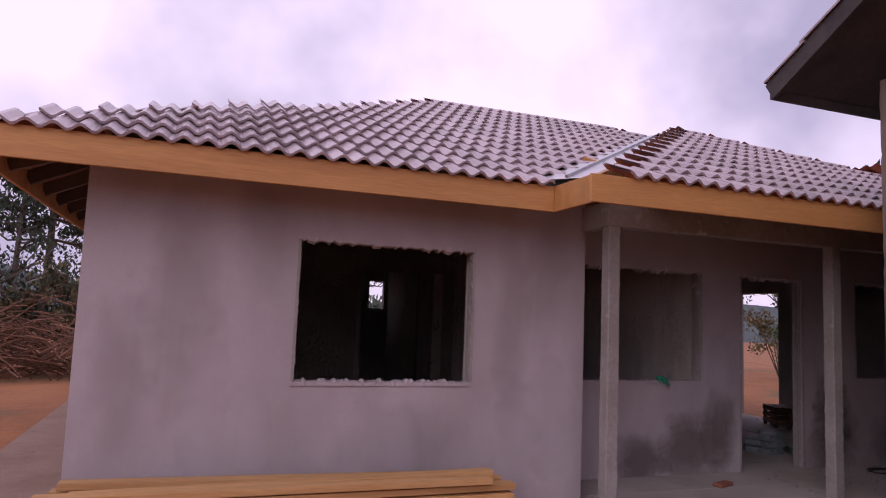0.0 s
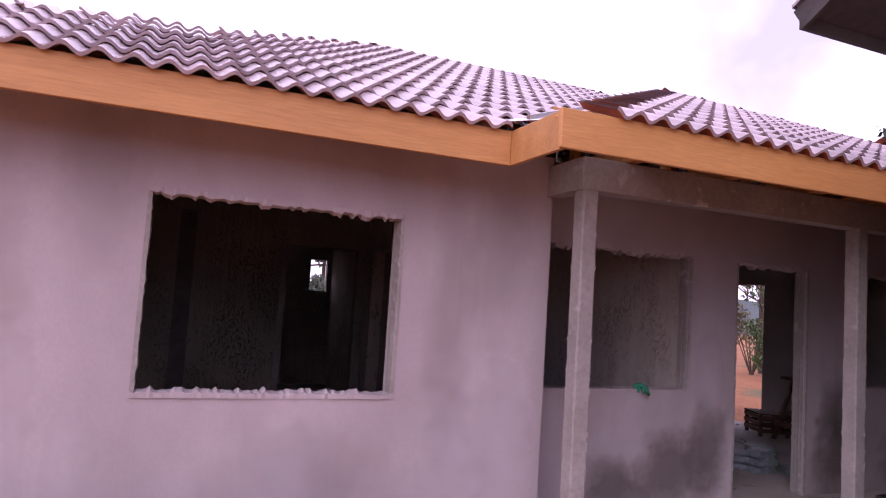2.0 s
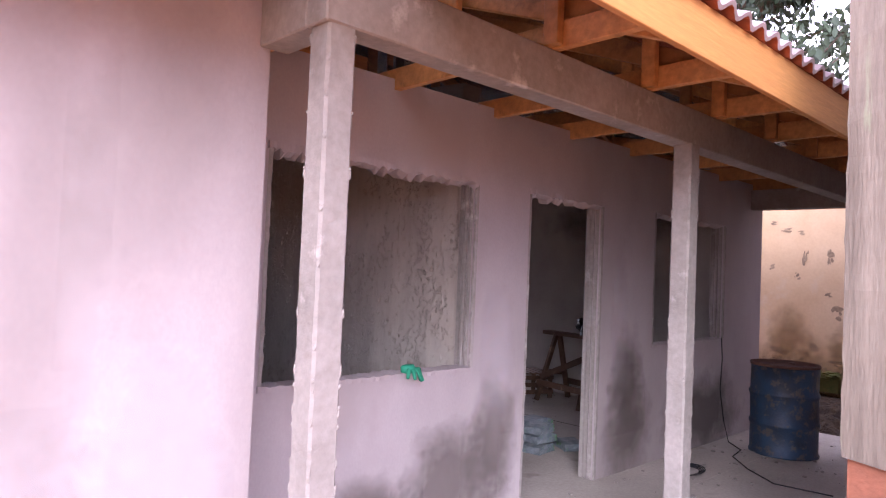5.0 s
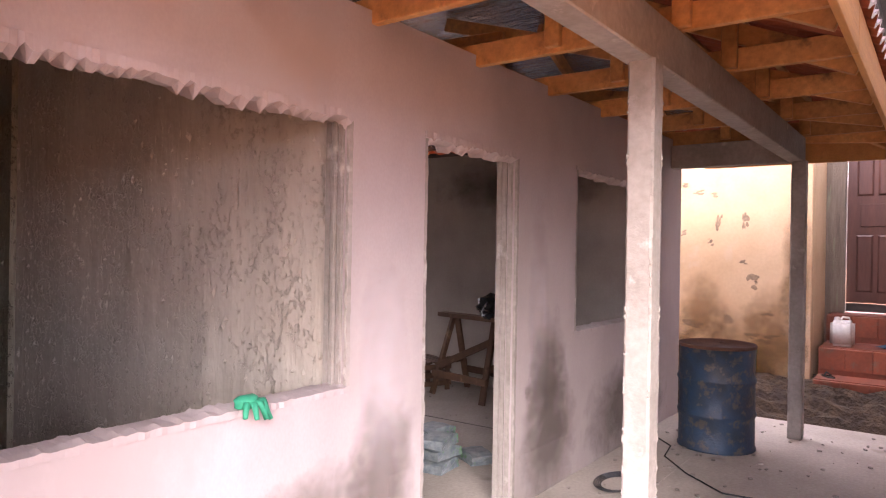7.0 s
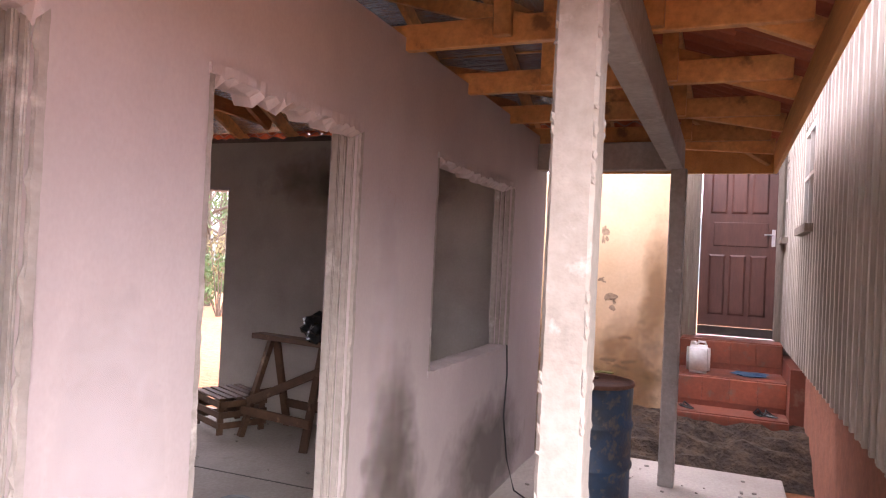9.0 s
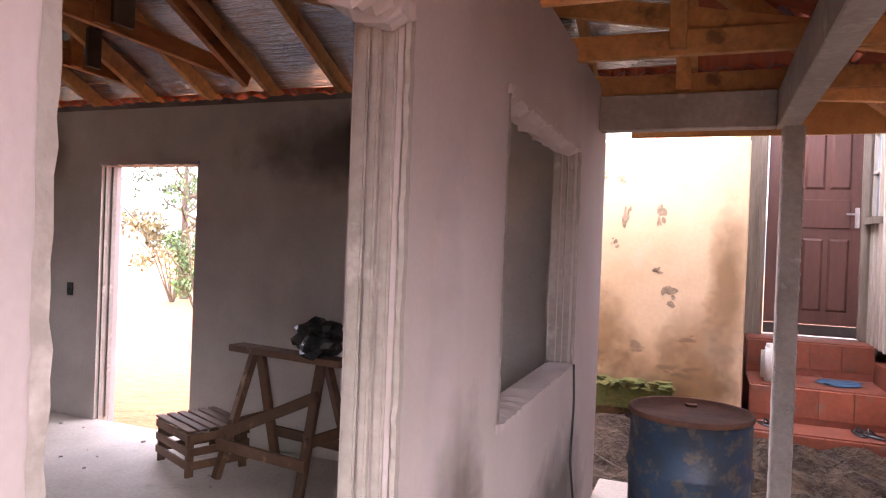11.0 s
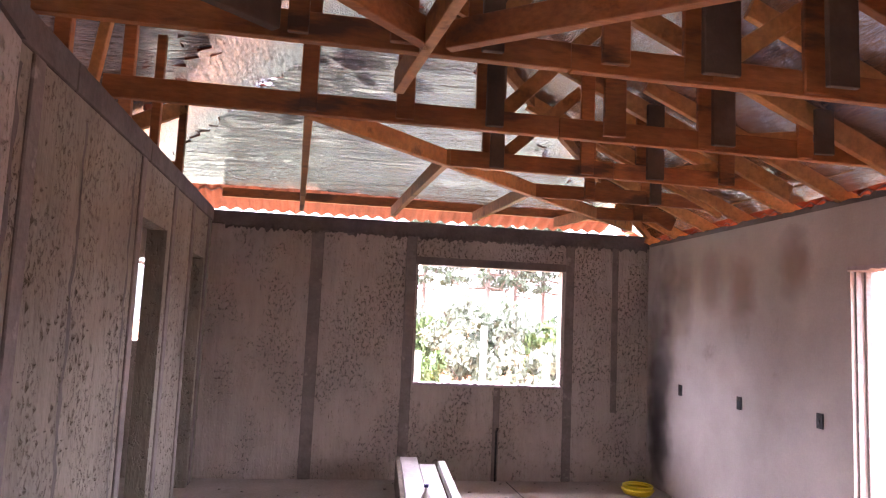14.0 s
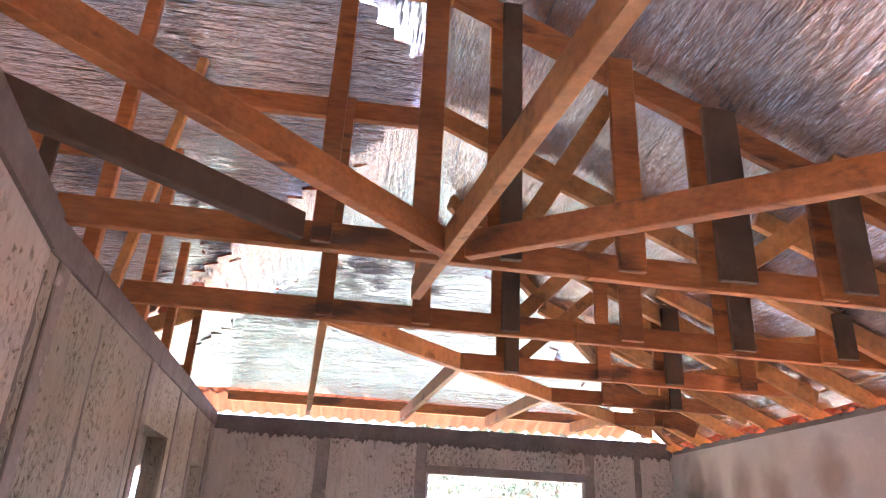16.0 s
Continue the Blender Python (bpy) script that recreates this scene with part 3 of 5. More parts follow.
back = wall_x("wall_back", -0.76, 9.55, 13.0, 13.14, 2.60, [(3.22, 3.52, 1.63, 2.17), (3.8, 4.36, 1.35, 2.2), (6.76, 8.385, 1.01, 2.285)], ROUGH, "rough grey back wall of unplastered mortar with a window opening")
bm = BM()
box(bm, 4.45, 12.985, 2.60, 9.55, 13.15, 2.745)
soft(bm, 0.006)
part("ring_beam", bm, DARKCON, back, "dark cast concrete ring beam")
for x, w, z0, z1 in ((5.60, 0.13, 0, 2.6), (6.62, 0.11, 0, 2.6), (8.42, 0.10, 0, 2.6), (8.97, 0.07, 0.75, 2.6), (7.64, 0.07, 0, 1.0)):
    bm = BM()
    box(bm, x, 12.988, z0, x + w, 13.01, z1)
    soft(bm, 0.005)
    part("column_strip", bm, STRIP, back, "smooth concrete column strip")
bm = BM()
box(bm, 6.73, 12.984, 2.29, 8.42, 13.01, 2.37)
part("lintel", bm, STRIP, back, "concrete lintel")
# mortar teeth under the ring beam; their shadow is put in as dark colour
ragged(back, 4.7, 9.38, 12.990, 2.603, 77, 1, 0.012, 0.05, material=DARKCON)
ragged(back, 6.75, 8.39, 12.992, 1.01, 51, -1, 0.13, 0.02)
bm = BM()
tube(bm, [(7.68, 12.975, 0.0), (7.68, 12.975, 0.52), (7.69, 12.96, 0.56)], 0.012, 8)
part("conduit", bm, BLACK, back, "dark pipe stub")


def on_back(a, z, du, dz, d):
    x = 4.65 + a * 4.7
    if 6.7 < x < 8.45 and 0.95 < z < 2.38:
        return None
    return (x + du, 13.0 - d, z + dz)


lumps(back, 1800, 63, on_back)
bm = BM()
right = wall_y("wall_east", PW + 0.14, 13.0, 9.406, 9.55, 2.64, [(8.87, 9.88, -0.1, 2.16)], INNER, "smooth plastered east wall with dark stains and a raw doorway")
bm = BM()
panels(bm, PW + 0.14, 13.0, -0.1, 2.6, [(8.87, 9.88, -0.1, 2.16)], lambda a, z, c, w: box(bm, 9.554, a, z, 9.62, c, w))
structure("wall_east_outer", bm, PLASTER, "plastered outer face of the east wall", "wall")
for y0 in (8.87, 9.88):
    bm = BM()
    s = 1 if y0 < 9 else -1
    box(bm, 9.44, min(y0, y0 + s * 0.014), 0, 9.47, max(y0, y0 + s * 0.014), 2.15)
    box(bm, 9.51, min(y0, y0 + s * 0.02), 0, 9.55, max(y0, y0 + s * 0.02), 2.15)
    part("jamb", bm, CONCRETE, right, "stepped concrete jamb")
ragged(right, 8.85, 9.90, 9.402, 2.163, 52, 1, 0.12, 0.022, axis="y")
q = random.Random(70)
bm = BM()
n = 160
rows = []
for i in range(n + 1):
    y = 5.9 + 7.05 * i / n
    h = 2.64 + q.uniform(0.005, 0.035)
    rows.append([bm.verts.new(p) for p in ((9.40, y, 2.62), (9.40, y, h), (9.46, y, h + 0.01), (9.5, y, 2.63))])
for a, c in zip(rows, rows[1:]):
    for k in range(3):
        bm.faces.new((a[k], a[k + 1], c[k + 1], c[k]))
part("ragged_edge", bm, DARKCON, right, "uneven mortar bed on the wall top")
for y in (12.234, 11.2, 10.195):
    bm = BM()
    box(bm, 9.396, y - 0.032, 1.09 - 0.055, 9.409, y + 0.032, 1.09 + 0.055)
    box(bm, 9.390, y - 0.006, 1.075, 9.398, y + 0.014, 1.105)
    part("outlet_box", bm, BLACK, right, "empty dark switch box")
# soft dark patches towards the back corner and along the wall top
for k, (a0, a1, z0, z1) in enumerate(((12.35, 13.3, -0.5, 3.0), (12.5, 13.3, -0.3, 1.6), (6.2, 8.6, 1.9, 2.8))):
    smear(right, "dark_smear", DARK_Y, "soft-edged dark patch", "y", 9.402 - 0.0007 * k, a0, min(a1, 12.995), z0, min(z1, 2.63))
for k, (a0, a1, z0, z1) in enumerate(((11.9, 12.4, 1.5, 2.6), (11.4, 11.9, 1.7, 2.6), (10.9, 11.4, 1.6, 2.6), (12.2, 12.7, 1.3, 2.6), (10.2, 10.7, 1.9, 2.6))):
    smear(right, "clay_streak", OCHRE_Y, "reddish clay streak", "y", 9.396 - 0.0007 * k, a0, a1, z0, z1)
# inner partitions of the front rooms
bm = BM()
panels(bm, -0.61, 4.6, -0.1, 2.6, [(2.13, 2.97, -0.1, 2.12)], lambda a, z, c, w: box(bm, a, 9.0, z, c, 9.14, w))
inner = structure("wall_partition", bm, ROUGH_GREY, "dark rough partition wall with a doorway", "wall")
bm = BM()
box(bm, 2.07, 8.985, 0, 2.128, 9.02, 2.1)
part("jamb", bm, CONCRETE, inner, "pale concrete jamb")
bm = BM()
box(bm, 0.95, 8.985, 0, 1.12, 9.002, 2.4)
part("column_strip", bm, DARKCON, inner, "dark concrete column strip")
wall_y("wall_partition_side", 9.14, 13.0, 3.60, 3.74, 2.6, [], ROUGH, "rough partition wall along the back room")
wall_y("wall_partition_mid", PW + 0.14, 9.0, 3.07, 3.21, 2.6, [(7.9, 8.7, -0.1, 2.1)], ROUGH, "rough partition wall between the front rooms")

# ---- porch columns and beams ----
for k, (x, y) in enumerate(((3.236, 4.687), (5.69, 4.668), (9.336, 4.657))):
    col = thing("porch_column", pose(x, y, 0), "square cast concrete porch column with rough pitted faces", "column", "porch columns")
    bm = BM()
    q = random.Random(80 + k)
    rows = []
    n = 60
    for i in range(n + 1):
        z = 2.33 * i / n
        j = lambda: q.uniform(-0.0012, 0.0012)
        rows.append([bm.verts.new((dx * 0.056 + j(), dy * 0.056 + j(), z)) for dx, dy in ((-1, -0.82), (-0.82, -1), (0.82, -1), (1, -0.82), (1, 0.82), (0.82, 1), (-0.82, 1), (-1, 0.82))])
    for a, c in zip(rows, rows[1:]):
        for i in range(8):
            bm.faces.new((a[i], a[(i + 1) % 8], c[(i + 1) % 8], c[i]))
    bm.faces.new(rows[0][::-1])
    bm.faces.new(rows[-1])
    part("shaft", bm, CONCRETE, col)
    bm = BM()
    for i in range(46):
        z = q.uniform(0.02, 2.28)
        s = q.choice((-1, 1))
        w = q.uniform(0.003, 0.007)
        h = q.uniform(0.008, 0.05)
        for ax in (0, 1):
            c = [(s * 0.051 - w, -0.055, z), (s * 0.051 + w, -0.055, z + h * 0.2), (s * 0.051 + w * 0.6, -0.055, z + h), (s * 0.051 - w * 0.8, -0.055, z + h * 0.8), (s * 0.051, -0.060, z + h * 0.5)]
            v = [bm.verts.new((p[0], p[1], p[2]) if ax == 0 else (p[1], p[0], p[2])) for p in c]
            for e in range(4):
                bm.faces.new((v[e], v[(e + 1) % 4], v[4]))
    part("mortar_fins", bm, CONCRETE, col, "broken mortar fins")
for name, b in (("beam_front", (3.165, 4.625, 2.325, 9.40, 4.745, 2.535)), ("beam_short", (3.165, 4.745, 2.325, 3.285, 5.05, 2.535)), ("beam_end", (9.29, 4.745, 2.325, 9.40, 5.725, 2.535))):
    bm = BM()
    box(bm, *b)
    soft(bm, 0.006)
    structure(name, bm, CONCRETE, "cast concrete porch beam with board marks", "beam")

# ---- roof ----
EZ, S = 2.57, 0.466
AX, AY, BX, BY, RX, NA, NB = -1.35, 4.55, 2.58, 3.98, 9.96, 12.9, 14.35


def roof_parts(x, y):
    a = {"a_left": x - AX, "a_front": y - AY, "a_back": NA - y, "right": RX - x}
    b = {"b_left": x - BX, "b_front": y - BY, "b_back": NB - y, "right": RX - x}
    ka, kb = min(a, key=a.get), min(b, key=b.get)
    return (a[ka], ka) if a[ka] > b[kb] else (b[kb], kb)


def roof_z(x, y):
    return EZ + S * roof_parts(x, y)[0]


roof = thing("roof", pose(2.7, 8.7, 2.6), "hipped roof of wavy brown-grey clay tiles on timber", "roof")
roof["kind"] = "structure"
inv = roof.matrix_world.inverted()


def roof_part(name, bm, material, label=""):
    for v in bm.verts:
        v.co = inv @ v.co
    return part(name, bm, material, roof, label)


tilt = math.atan(S)
TW, TR = 0.30, 0.34


def tile_points():
    top, n = [], 16
    for i in range(n + 1):
        x = 0.335 * i / n
        z = 0.021 * cos(2 * pi * x / 0.15)
        top.append((x, z))
    return top


def tile_mesh_data():
    prof = tile_points()
    n = len(prof)
    vs = [(x, 0.0, z + 0.040) for x, z in prof] + [(x, 0.41, z + 0.006) for x, z in prof] + [(x, 0.0, z + 0.020) for x, z in prof] + [(x, 0.41, z - 0.008) for x, z in prof]
    fs = []
    for i in range(n - 1):
        fs += [(i, i + 1, n + i + 1, n + i), (2 * n + i + 1, 2 * n + i, 3 * n + i, 3 * n + i + 1), (2 * n + i, 2 * n + i + 1, i + 1, i)]
    return vs, fs


TV, TF = tile_mesh_data()
tile_me = bpy.data.meshes.new("tile")
tile_me.from_pydata(TV, [], TF)
tile_me.materials.append(TILE)
tile_me.materials.append(CLAY)
for p in tile_me.polygons:
    p.material_index = 1 if p.index % 3 == 1 else 0
placed = []
PLANES = {"a_front": (0, AX, RX, AY), "b_front": (0, BX, RX, BY), "right": (90, BY, NB, RX), "a_left": (-90, AY, NA, AX), "b_back": (180, BX, RX, NB), "a_back": (180, AX, RX, NA), "b_left": (-90, BY, NB, BX)}
q = random.Random(90)
for key, (turn, u0, u1, e) in PLANES.items():
    rows_n = int(5.2 / (TR * cos(tilt)))
    for row in range(rows_n):
        v = row * TR * cos(tilt) - 0.04
        u = u0
        while u < u1:
            vc, uc = v + 0.14, u + TW / 2
            x, y = {0: (uc, e + vc), 180: (uc, e - vc), 90: (e - vc, uc), -90: (e + vc, uc)}[turn]
            if roof_parts(x, y)[1] == key and not (key == "b_left" and y < 9.6) and y < 13.68 and not (key == "a_back" and y < 9.15) and not (key == "a_left" and y - AY < x - AX + 0.32) and not (key == "a_front" and x > BX and (y - AY) - (x - BX) < 0.10) and not (key == "b_front" and (x - BX) - (y - BY) < 0.12):
                zz = EZ + S * v + 0.020
                ox, oy = {0: (u, e + v), 180: (u + TW, e - v), 90: (e - v, u), -90: (e + v, u + TW)}[turn]
                placed.append((key, Matrix.Translation((ox, oy, zz)) @ Matrix.Rotation(radians(turn), 4, "Z") @ Matrix.Rotation(tilt, 4, "X") @ Matrix.Rotation(radians(q.uniform(-0.7, 0.7)), 4, "Z"), x, y))
            u += TW

# fascia boards
for name, p, c in (("fascia_board", (AX - 0.0, AY), (BX + 0.02, AY)), ("fascia_board", (BX + 0.035, AY), (BX + 0.035, BY + 0.014)), ("fascia_board", (BX, BY), (6.2, BY)), ("fascia_board", (6.205, BY), (RX, BY)), ("fascia_board", (RX - 0.014, BY + 0.014), (RX - 0.014, 5.6)), ("fascia_board", (AX + 0.014, AY + 0.014), (AX + 0.014, NA))):
    bm = BM()
    bar(bm, (*p, 2.482), (*c, 2.482), 0.027, 0.205)
    soft(bm, 0.003)
    roof_part(name, bm, PINE, "fresh orange pine fascia board")
# step flashing in the valley
bm = BM()
d = Vector((1, 1, S)).normalized()
s = Vector((1, -1, 0)).normalized()
for i in (0,):
    a0, a1 = Vector((BX, AY, EZ + 0.075)), Vector((BX + 3.72, AY + 3.72, EZ + 0.075 + S * 3.72))
    vs = [bm.verts.new(p) for p in (a0 - s * 0.14, a0 + s * 0.36, a1 + s * 0.36, a1 - s * 0.14)]
    bm.faces.new(vs)
    lo = [bm.verts.new(v.co - Vector((0, 0, 0.004))) for v in vs]
    bm.faces.new(lo[::-1])
    for k in range(4):
        bm.faces.new((vs[k], lo[k], lo[(k + 1) % 4], vs[(k + 1) % 4]))
    bar(bm, a0 + s * 0.12 + Vector((0, 0, 0.012)), a1 + s * 0.12 + Vector((0, 0, 0.012)), 0.02, 0.03)
roof_part("flashing", bm, FLASH, "dull zinc valley flashing")
# ridge caps
bm = BM()
for k in (4, 7):
    p = Vector((6.3, 7.7, 4.34)).lerp(Vector((9.9, 4.1, 2.66)), k / 9)
    tube(bm, [p, p + Vector((0.2, -0.2, -0.09))], [0.045, 0.055], 8)
roof_part("ridge_cap", bm, TILE, "rounded clay ridge caps")
# foil below the tiles
NX, NY = 96, 96
x0, x1, y0, y1 = -0.5, 9.48, 5.3, 13.22
for name, keys, material in (("ceiling_foil", ("a_front", "b_front", "a_back", "b_back"), FOIL_X), ("ceiling_foil_side", ("right", "a_left", "b_left"), FOIL_Y)):
    bm = BM()
    grid = {}
    q = random.Random(91)
    for i in range(NX + 1):
        for j in range(NY + 1):
            x, y = x0 + (x1 - x0) * i / NX, y0 + (y1 - y0) * j / NY
            run = y if material is FOIL_X else x
            sag = 0.012 * sin(run * 9 + 0.8 * sin(x * 1.3 + y)) + 0.007 * sin(run * 23 + x + y)
            grid[i, j] = bm.verts.new((x, y, roof_z(x, y) - 0.05 + sag + q.uniform(-0.006, 0.006)))
    for i in range(NX):
        for j in range(NY):
            d, key = roof_parts(x0 + (x1 - x0) * (i + 0.5) / NX, y0 + (y1 - y0) * (j + 0.5) / NY)
            if d > 0.48 and key in keys:
                bm.faces.new((grid[i, j], grid[i + 1, j], grid[i + 1, j + 1], grid[i, j + 1]))
    bmesh.ops.delete(bm, geom=[v for v in bm.verts if not v.link_faces], context="VERTS")
    tagged(new(name, mesh_of("foil", bm, material, True)), "crinkled silver foil sheet under the roof tiles", "roof foil", kind="structure")


# trusses across the house
def crossings(y, xa, xb):
    xs, last = [xa], roof_parts(xa, y)[1]
    x = xa
    while x < xb:
        x += 0.02
        k = roof_parts(x, y)[1]
        if k != last:
            xs.append(x)
            last = k
    return xs + [xb]


ZB = 2.77  # underside of the ceiling timbers, on the ring beams


def truss(y, xa, xb, posts, seed, lean=0.0):
    """Bottom chord, rafters, upright planks (at x, width) and braces in one upright plane."""
    q = random.Random(seed)
    t = thing("roof_truss", pose(xa, y, ZB), "reddish sawn timber roof truss with posts and braces", "roof truss", "roof trusses")
    m = t.matrix_world.inverted()

    def add(name, p, c, w, h, material, label=""):
        bm = BM()
        bar(bm, m @ Vector(p), m @ Vector(c), w, h)
        soft(bm, 0.004)
        part(name, bm, material, t, label)

    zc = ZB + 0.06
    xm = xa + (xb - xa) * q.uniform(0.45, 0.6)
    add("bottom_chord", (xa, y, zc), (xm, y + lean * 0.5, zc), 0.045, 0.12, TRUSS)
    add("bottom_chord", (xm + 0.002, y + lean * 0.5, zc - 0.003), (xb, y + lean, zc - 0.003), 0.045, 0.12, TRUSS)
    pts = crossings(y, xa, xb)
    for a, c in zip(pts, pts[1:]):
        if c - a > 0.15:
            add("rafter", (a, y, roof_z(a, y) - 0.145), (c, y, roof_z(c, y) - 0.145), 0.05, 0.13, q.choice((TRUSS, TRUSS_NEW)))
    for x, w, paired in posts:
        top = roof_z(x, y) - 0.08
        add("post", (x, y - 0.045, ZB + 0.005), (x, y - 0.045, top), w, 0.03, TRUSS_OLD if paired else TRUSS, "dark upright plank")
        if paired:
            add("post", (x - 0.05, y + 0.06, ZB + 0.005), (x - 0.05, y + 0.06, top), w * 0.8, 0.03, TRUSS, "reddish upright plank")
    for (a, _, pa), (c, _, pc) in zip(posts, posts[1:]):
        if pa and c - a > 0.3:
            up = min(roof_z(a, y), roof_z(c, y)) - 0.22
            add("brace", (a, y + 0.09, zc), (c, y + 0.09, up), 0.03, 0.09, TRUSS_NEW, "slanting plank")
    return t


truss(8.30, 4.70, 9.25, ((5.72, 0.08, False), (6.13, 0.11, False), (6.49, 0.09, True), (7.01, 0.12, False), (7.48, 0.17, True), (8.05, 0.15, True)), 100, 0.12)
truss(9.32, 4.66, 9.25, ((5.71, 0.09, False), (6.23, 0.10, False), (6.73, 0.10, True), (7.43, 0.13, False), (8.10, 0.14, True), (8.75, 0.12, True)), 101, 0.1)
truss(10.30, 6.60, 9.25, ((6.97, 0.10, True), (7.63, 0.10, False), (8.15, 0.13, True), (8.71, 0.12, False)), 102, 0.04)
truss(11.22, 7.45, 9.25, ((8.00, 0.09, False), (8.60, 0.10, True)), 103)
truss(12.12, 8.42, 9.25, ((8.85, 0.09, False),), 104)
for k, y in enumerate((6.3, 8.05, 9.75, 11.4)):
    truss(y, -0.25, 4.58, ((0.8, 0.1, False), (1.9, 0.1, True), (3.0, 0.1, False), (3.9, 0.1, True)), 120 + k)


def timber(name, p, c, w, h, material, label, group):
    t = thing(name, pose(*p), label, "timber", group)
    bm = BM()
    bar(bm, Vector((0, 0, 0)), Vector(c) - Vector(p), w, h)
    soft(bm, 0.004)
    part("plank", bm, material, t)
    return t


ZT = ZB + 0.057
for p, c, mt in (((6.23, 8.28), (4.95, 6.95), TRUSS), ((6.16, 8.85), (6.52, 5.86), TRUSS_NEW), ((6.31, 8.27), (9.30, 5.92), TRUSS), ((5.64, 8.24), (4.76, 7.44), TRUSS_OLD), ((5.70, 9.38), (9.10, 12.82), TRUSS_NEW)):
    timber("tie_plank", (*p, ZT), (*c, ZT), 0.05, 0.115, mt, "long diagonal ceiling plank of sawn timber", "diagonal ties")
for p, c in (((5.71, 9.37), (5.47, 13.04)), ((6.62, 10.27), (6.45, 13.04)), ((7.47, 11.2), (7.36, 13.04)), ((8.40, 12.1), (8.30, 13.04))):
    timber("jack_tie", (*p, ZT), (*c, ZT + 0.025), 0.05, 0.11, TRUSS_NEW, "short pale ceiling tie resting on the back wall", "jack ties")
for y, w in ((8.75, 0.07), (9.15, 0.05), (9.75, 0.07), (10.5, 0.06), (11.4, 0.06)):
    x = X_S - (y - Y_S) / LEN * (X_S - X_N) - 0.06
    timber("wall_post", (x, y, 2.76), (x + (0.0 if w > 0.05 else 0.2), y, roof_z(x, y) - 0.1), w, 0.05, TRUSS if w > 0.05 else TRUSS_NEW, "slim upright timber standing on the ring beam", "wall posts")
timber("wall_plate", (4.6, 13.26, 2.98), (9.6, 13.26, 2.98), 0.05, 0.10, TRUSS, "reddish purlin along the back eave", "purlins")
for p, c in (((9.93, 4.02, 2.50), (6.35, 7.6, 4.15)), ((9.93, 13.5, 2.55), (6.5, 10.3, 4.05)), ((2.62, 4.05, 2.50), (4.6, 6.0, 3.4))):
    timber("hip_rafter", p, c, 0.05, 0.13, TRUSS_NEW, "pale hip rafter of sawn pine", "hip rafters")
for i in range(8):
    x = 3.55 + 0.83 * i
    t = thing("porch_rafter", pose(x, 4.1, 2.55), "orange sawn rafter and tie above the porch", "rafter", "porch rafters")
    m = t.matrix_world.inverted()
    for name, p, c, h in (("tie", (x, 4.05, 2.60), (x, 6.1, 2.60), 0.12), ("rafter", (x + 0.05, 4.02, roof_z(x, 4.05) - 0.10), (x + 0.05, 7.2, roof_z(x, 7.2) - 0.12), 0.11), ("strut", (x - 0.05, 5.25, 2.56), (x - 0.05, 5.25, roof_z(x, 5.25) - 0.06), 0.08), ("strut", (x - 0.05, 4.62, 2.545), (x - 0.05, 4.62, roof_z(x, 4.62) - 0.06), 0.08)):
        if roof_z(*p[:2]) < 2.5:
            continue
        bm = BM()
        bar(bm, m @ Vector(p), m @ Vector(c), 0.045, h)
        soft(bm, 0.004)
        part(name, bm, TRUSS_NEW, t)
for i in range(14):
    y = 5.2 + 0.6 * i
    t = thing("jack_rafter", pose(9.9, y, 2.5), "short orange sawn jack rafter at the eave", "rafter", "jack rafters")
    m = t.matrix_world.inverted()
    bm = BM()
    x_in = max(7.9, 9.96 - min(2.0, y - 3.9, 13.6 - y))
    bar(bm, m @ Vector((9.93, y, roof_z(9.93, y) - 0.10)), m @ Vector((x_in, y, EZ + S * (RX - x_in) - 0.12)), 0.045, 0.11)
    soft(bm, 0.004)
    part("plank", bm, TRUSS_NEW, t)
for i in range(13):
    y = 4.75 + 0.6 * i
    t = thing("jack_rafter", pose(-1.3, y, 2.5), "short dark sawn jack rafter at the side eave", "rafter", "jack rafters")
    m = t.matrix_world.inverted()
    bm = BM()
    bar(bm, m @ Vector((-1.32, y, EZ - 0.09)), m @ Vector((-0.3, y, roof_z(-0.3, y) - 0.1)), 0.045, 0.11)
    part("plank", bm, TRUSS_OLD, t)
for k, (dv, ya) in enumerate(((0.62, 0), (1.2, 0), (1.8, 0), (2.4, 0))):
    z = EZ + S * dv - 0.02
    for p, c in (((BX + dv, BY + dv, z), (RX - dv, BY + dv, z)), ((RX - dv, BY + dv, z), (RX - dv, NB - dv, z)), ((AX + dv, AY + dv, z), (BX, AY + dv, z)), ((AX + dv, AY + dv, z), (AX + dv, NA - dv, z))):
        timber("batten", p, c, 0.045, 0.03, TRUSS_NEW, "thin pine tile batten", "tile battens")

# ---- timber pile before the front wall ----
pile = thing("lumber_pile", pose(0.75, 4.62, -0.08), "low pile of fresh sawn yellow planks on the ground", "lumber")
q = random.Random(140)
for lay in range(9):
    z = 0.03 + lay * 0.053
    for k in range(4 if lay < 8 else 3):
        a = q.uniform(-0.09, 0.12)
        off = q.uniform(-0.12, 0.12)
        bm = BM()
        m = pose(off, -0.20 + 0.125 * k + q.uniform(-0.01, 0.01), z, q.uniform(-0.6, 0.6), q.uniform(-0.7, 0.7), q.uniform(-1.2, 1.2))
        box(bm, -1.42 + q.uniform(-0.06, 0.08), -0.055, -0.022, 1.44 + q.uniform(-0.1, 0.1), 0.055, 0.022, m)
        soft(bm, 0.003)
        part("plank", bm, LUMBER, pile)

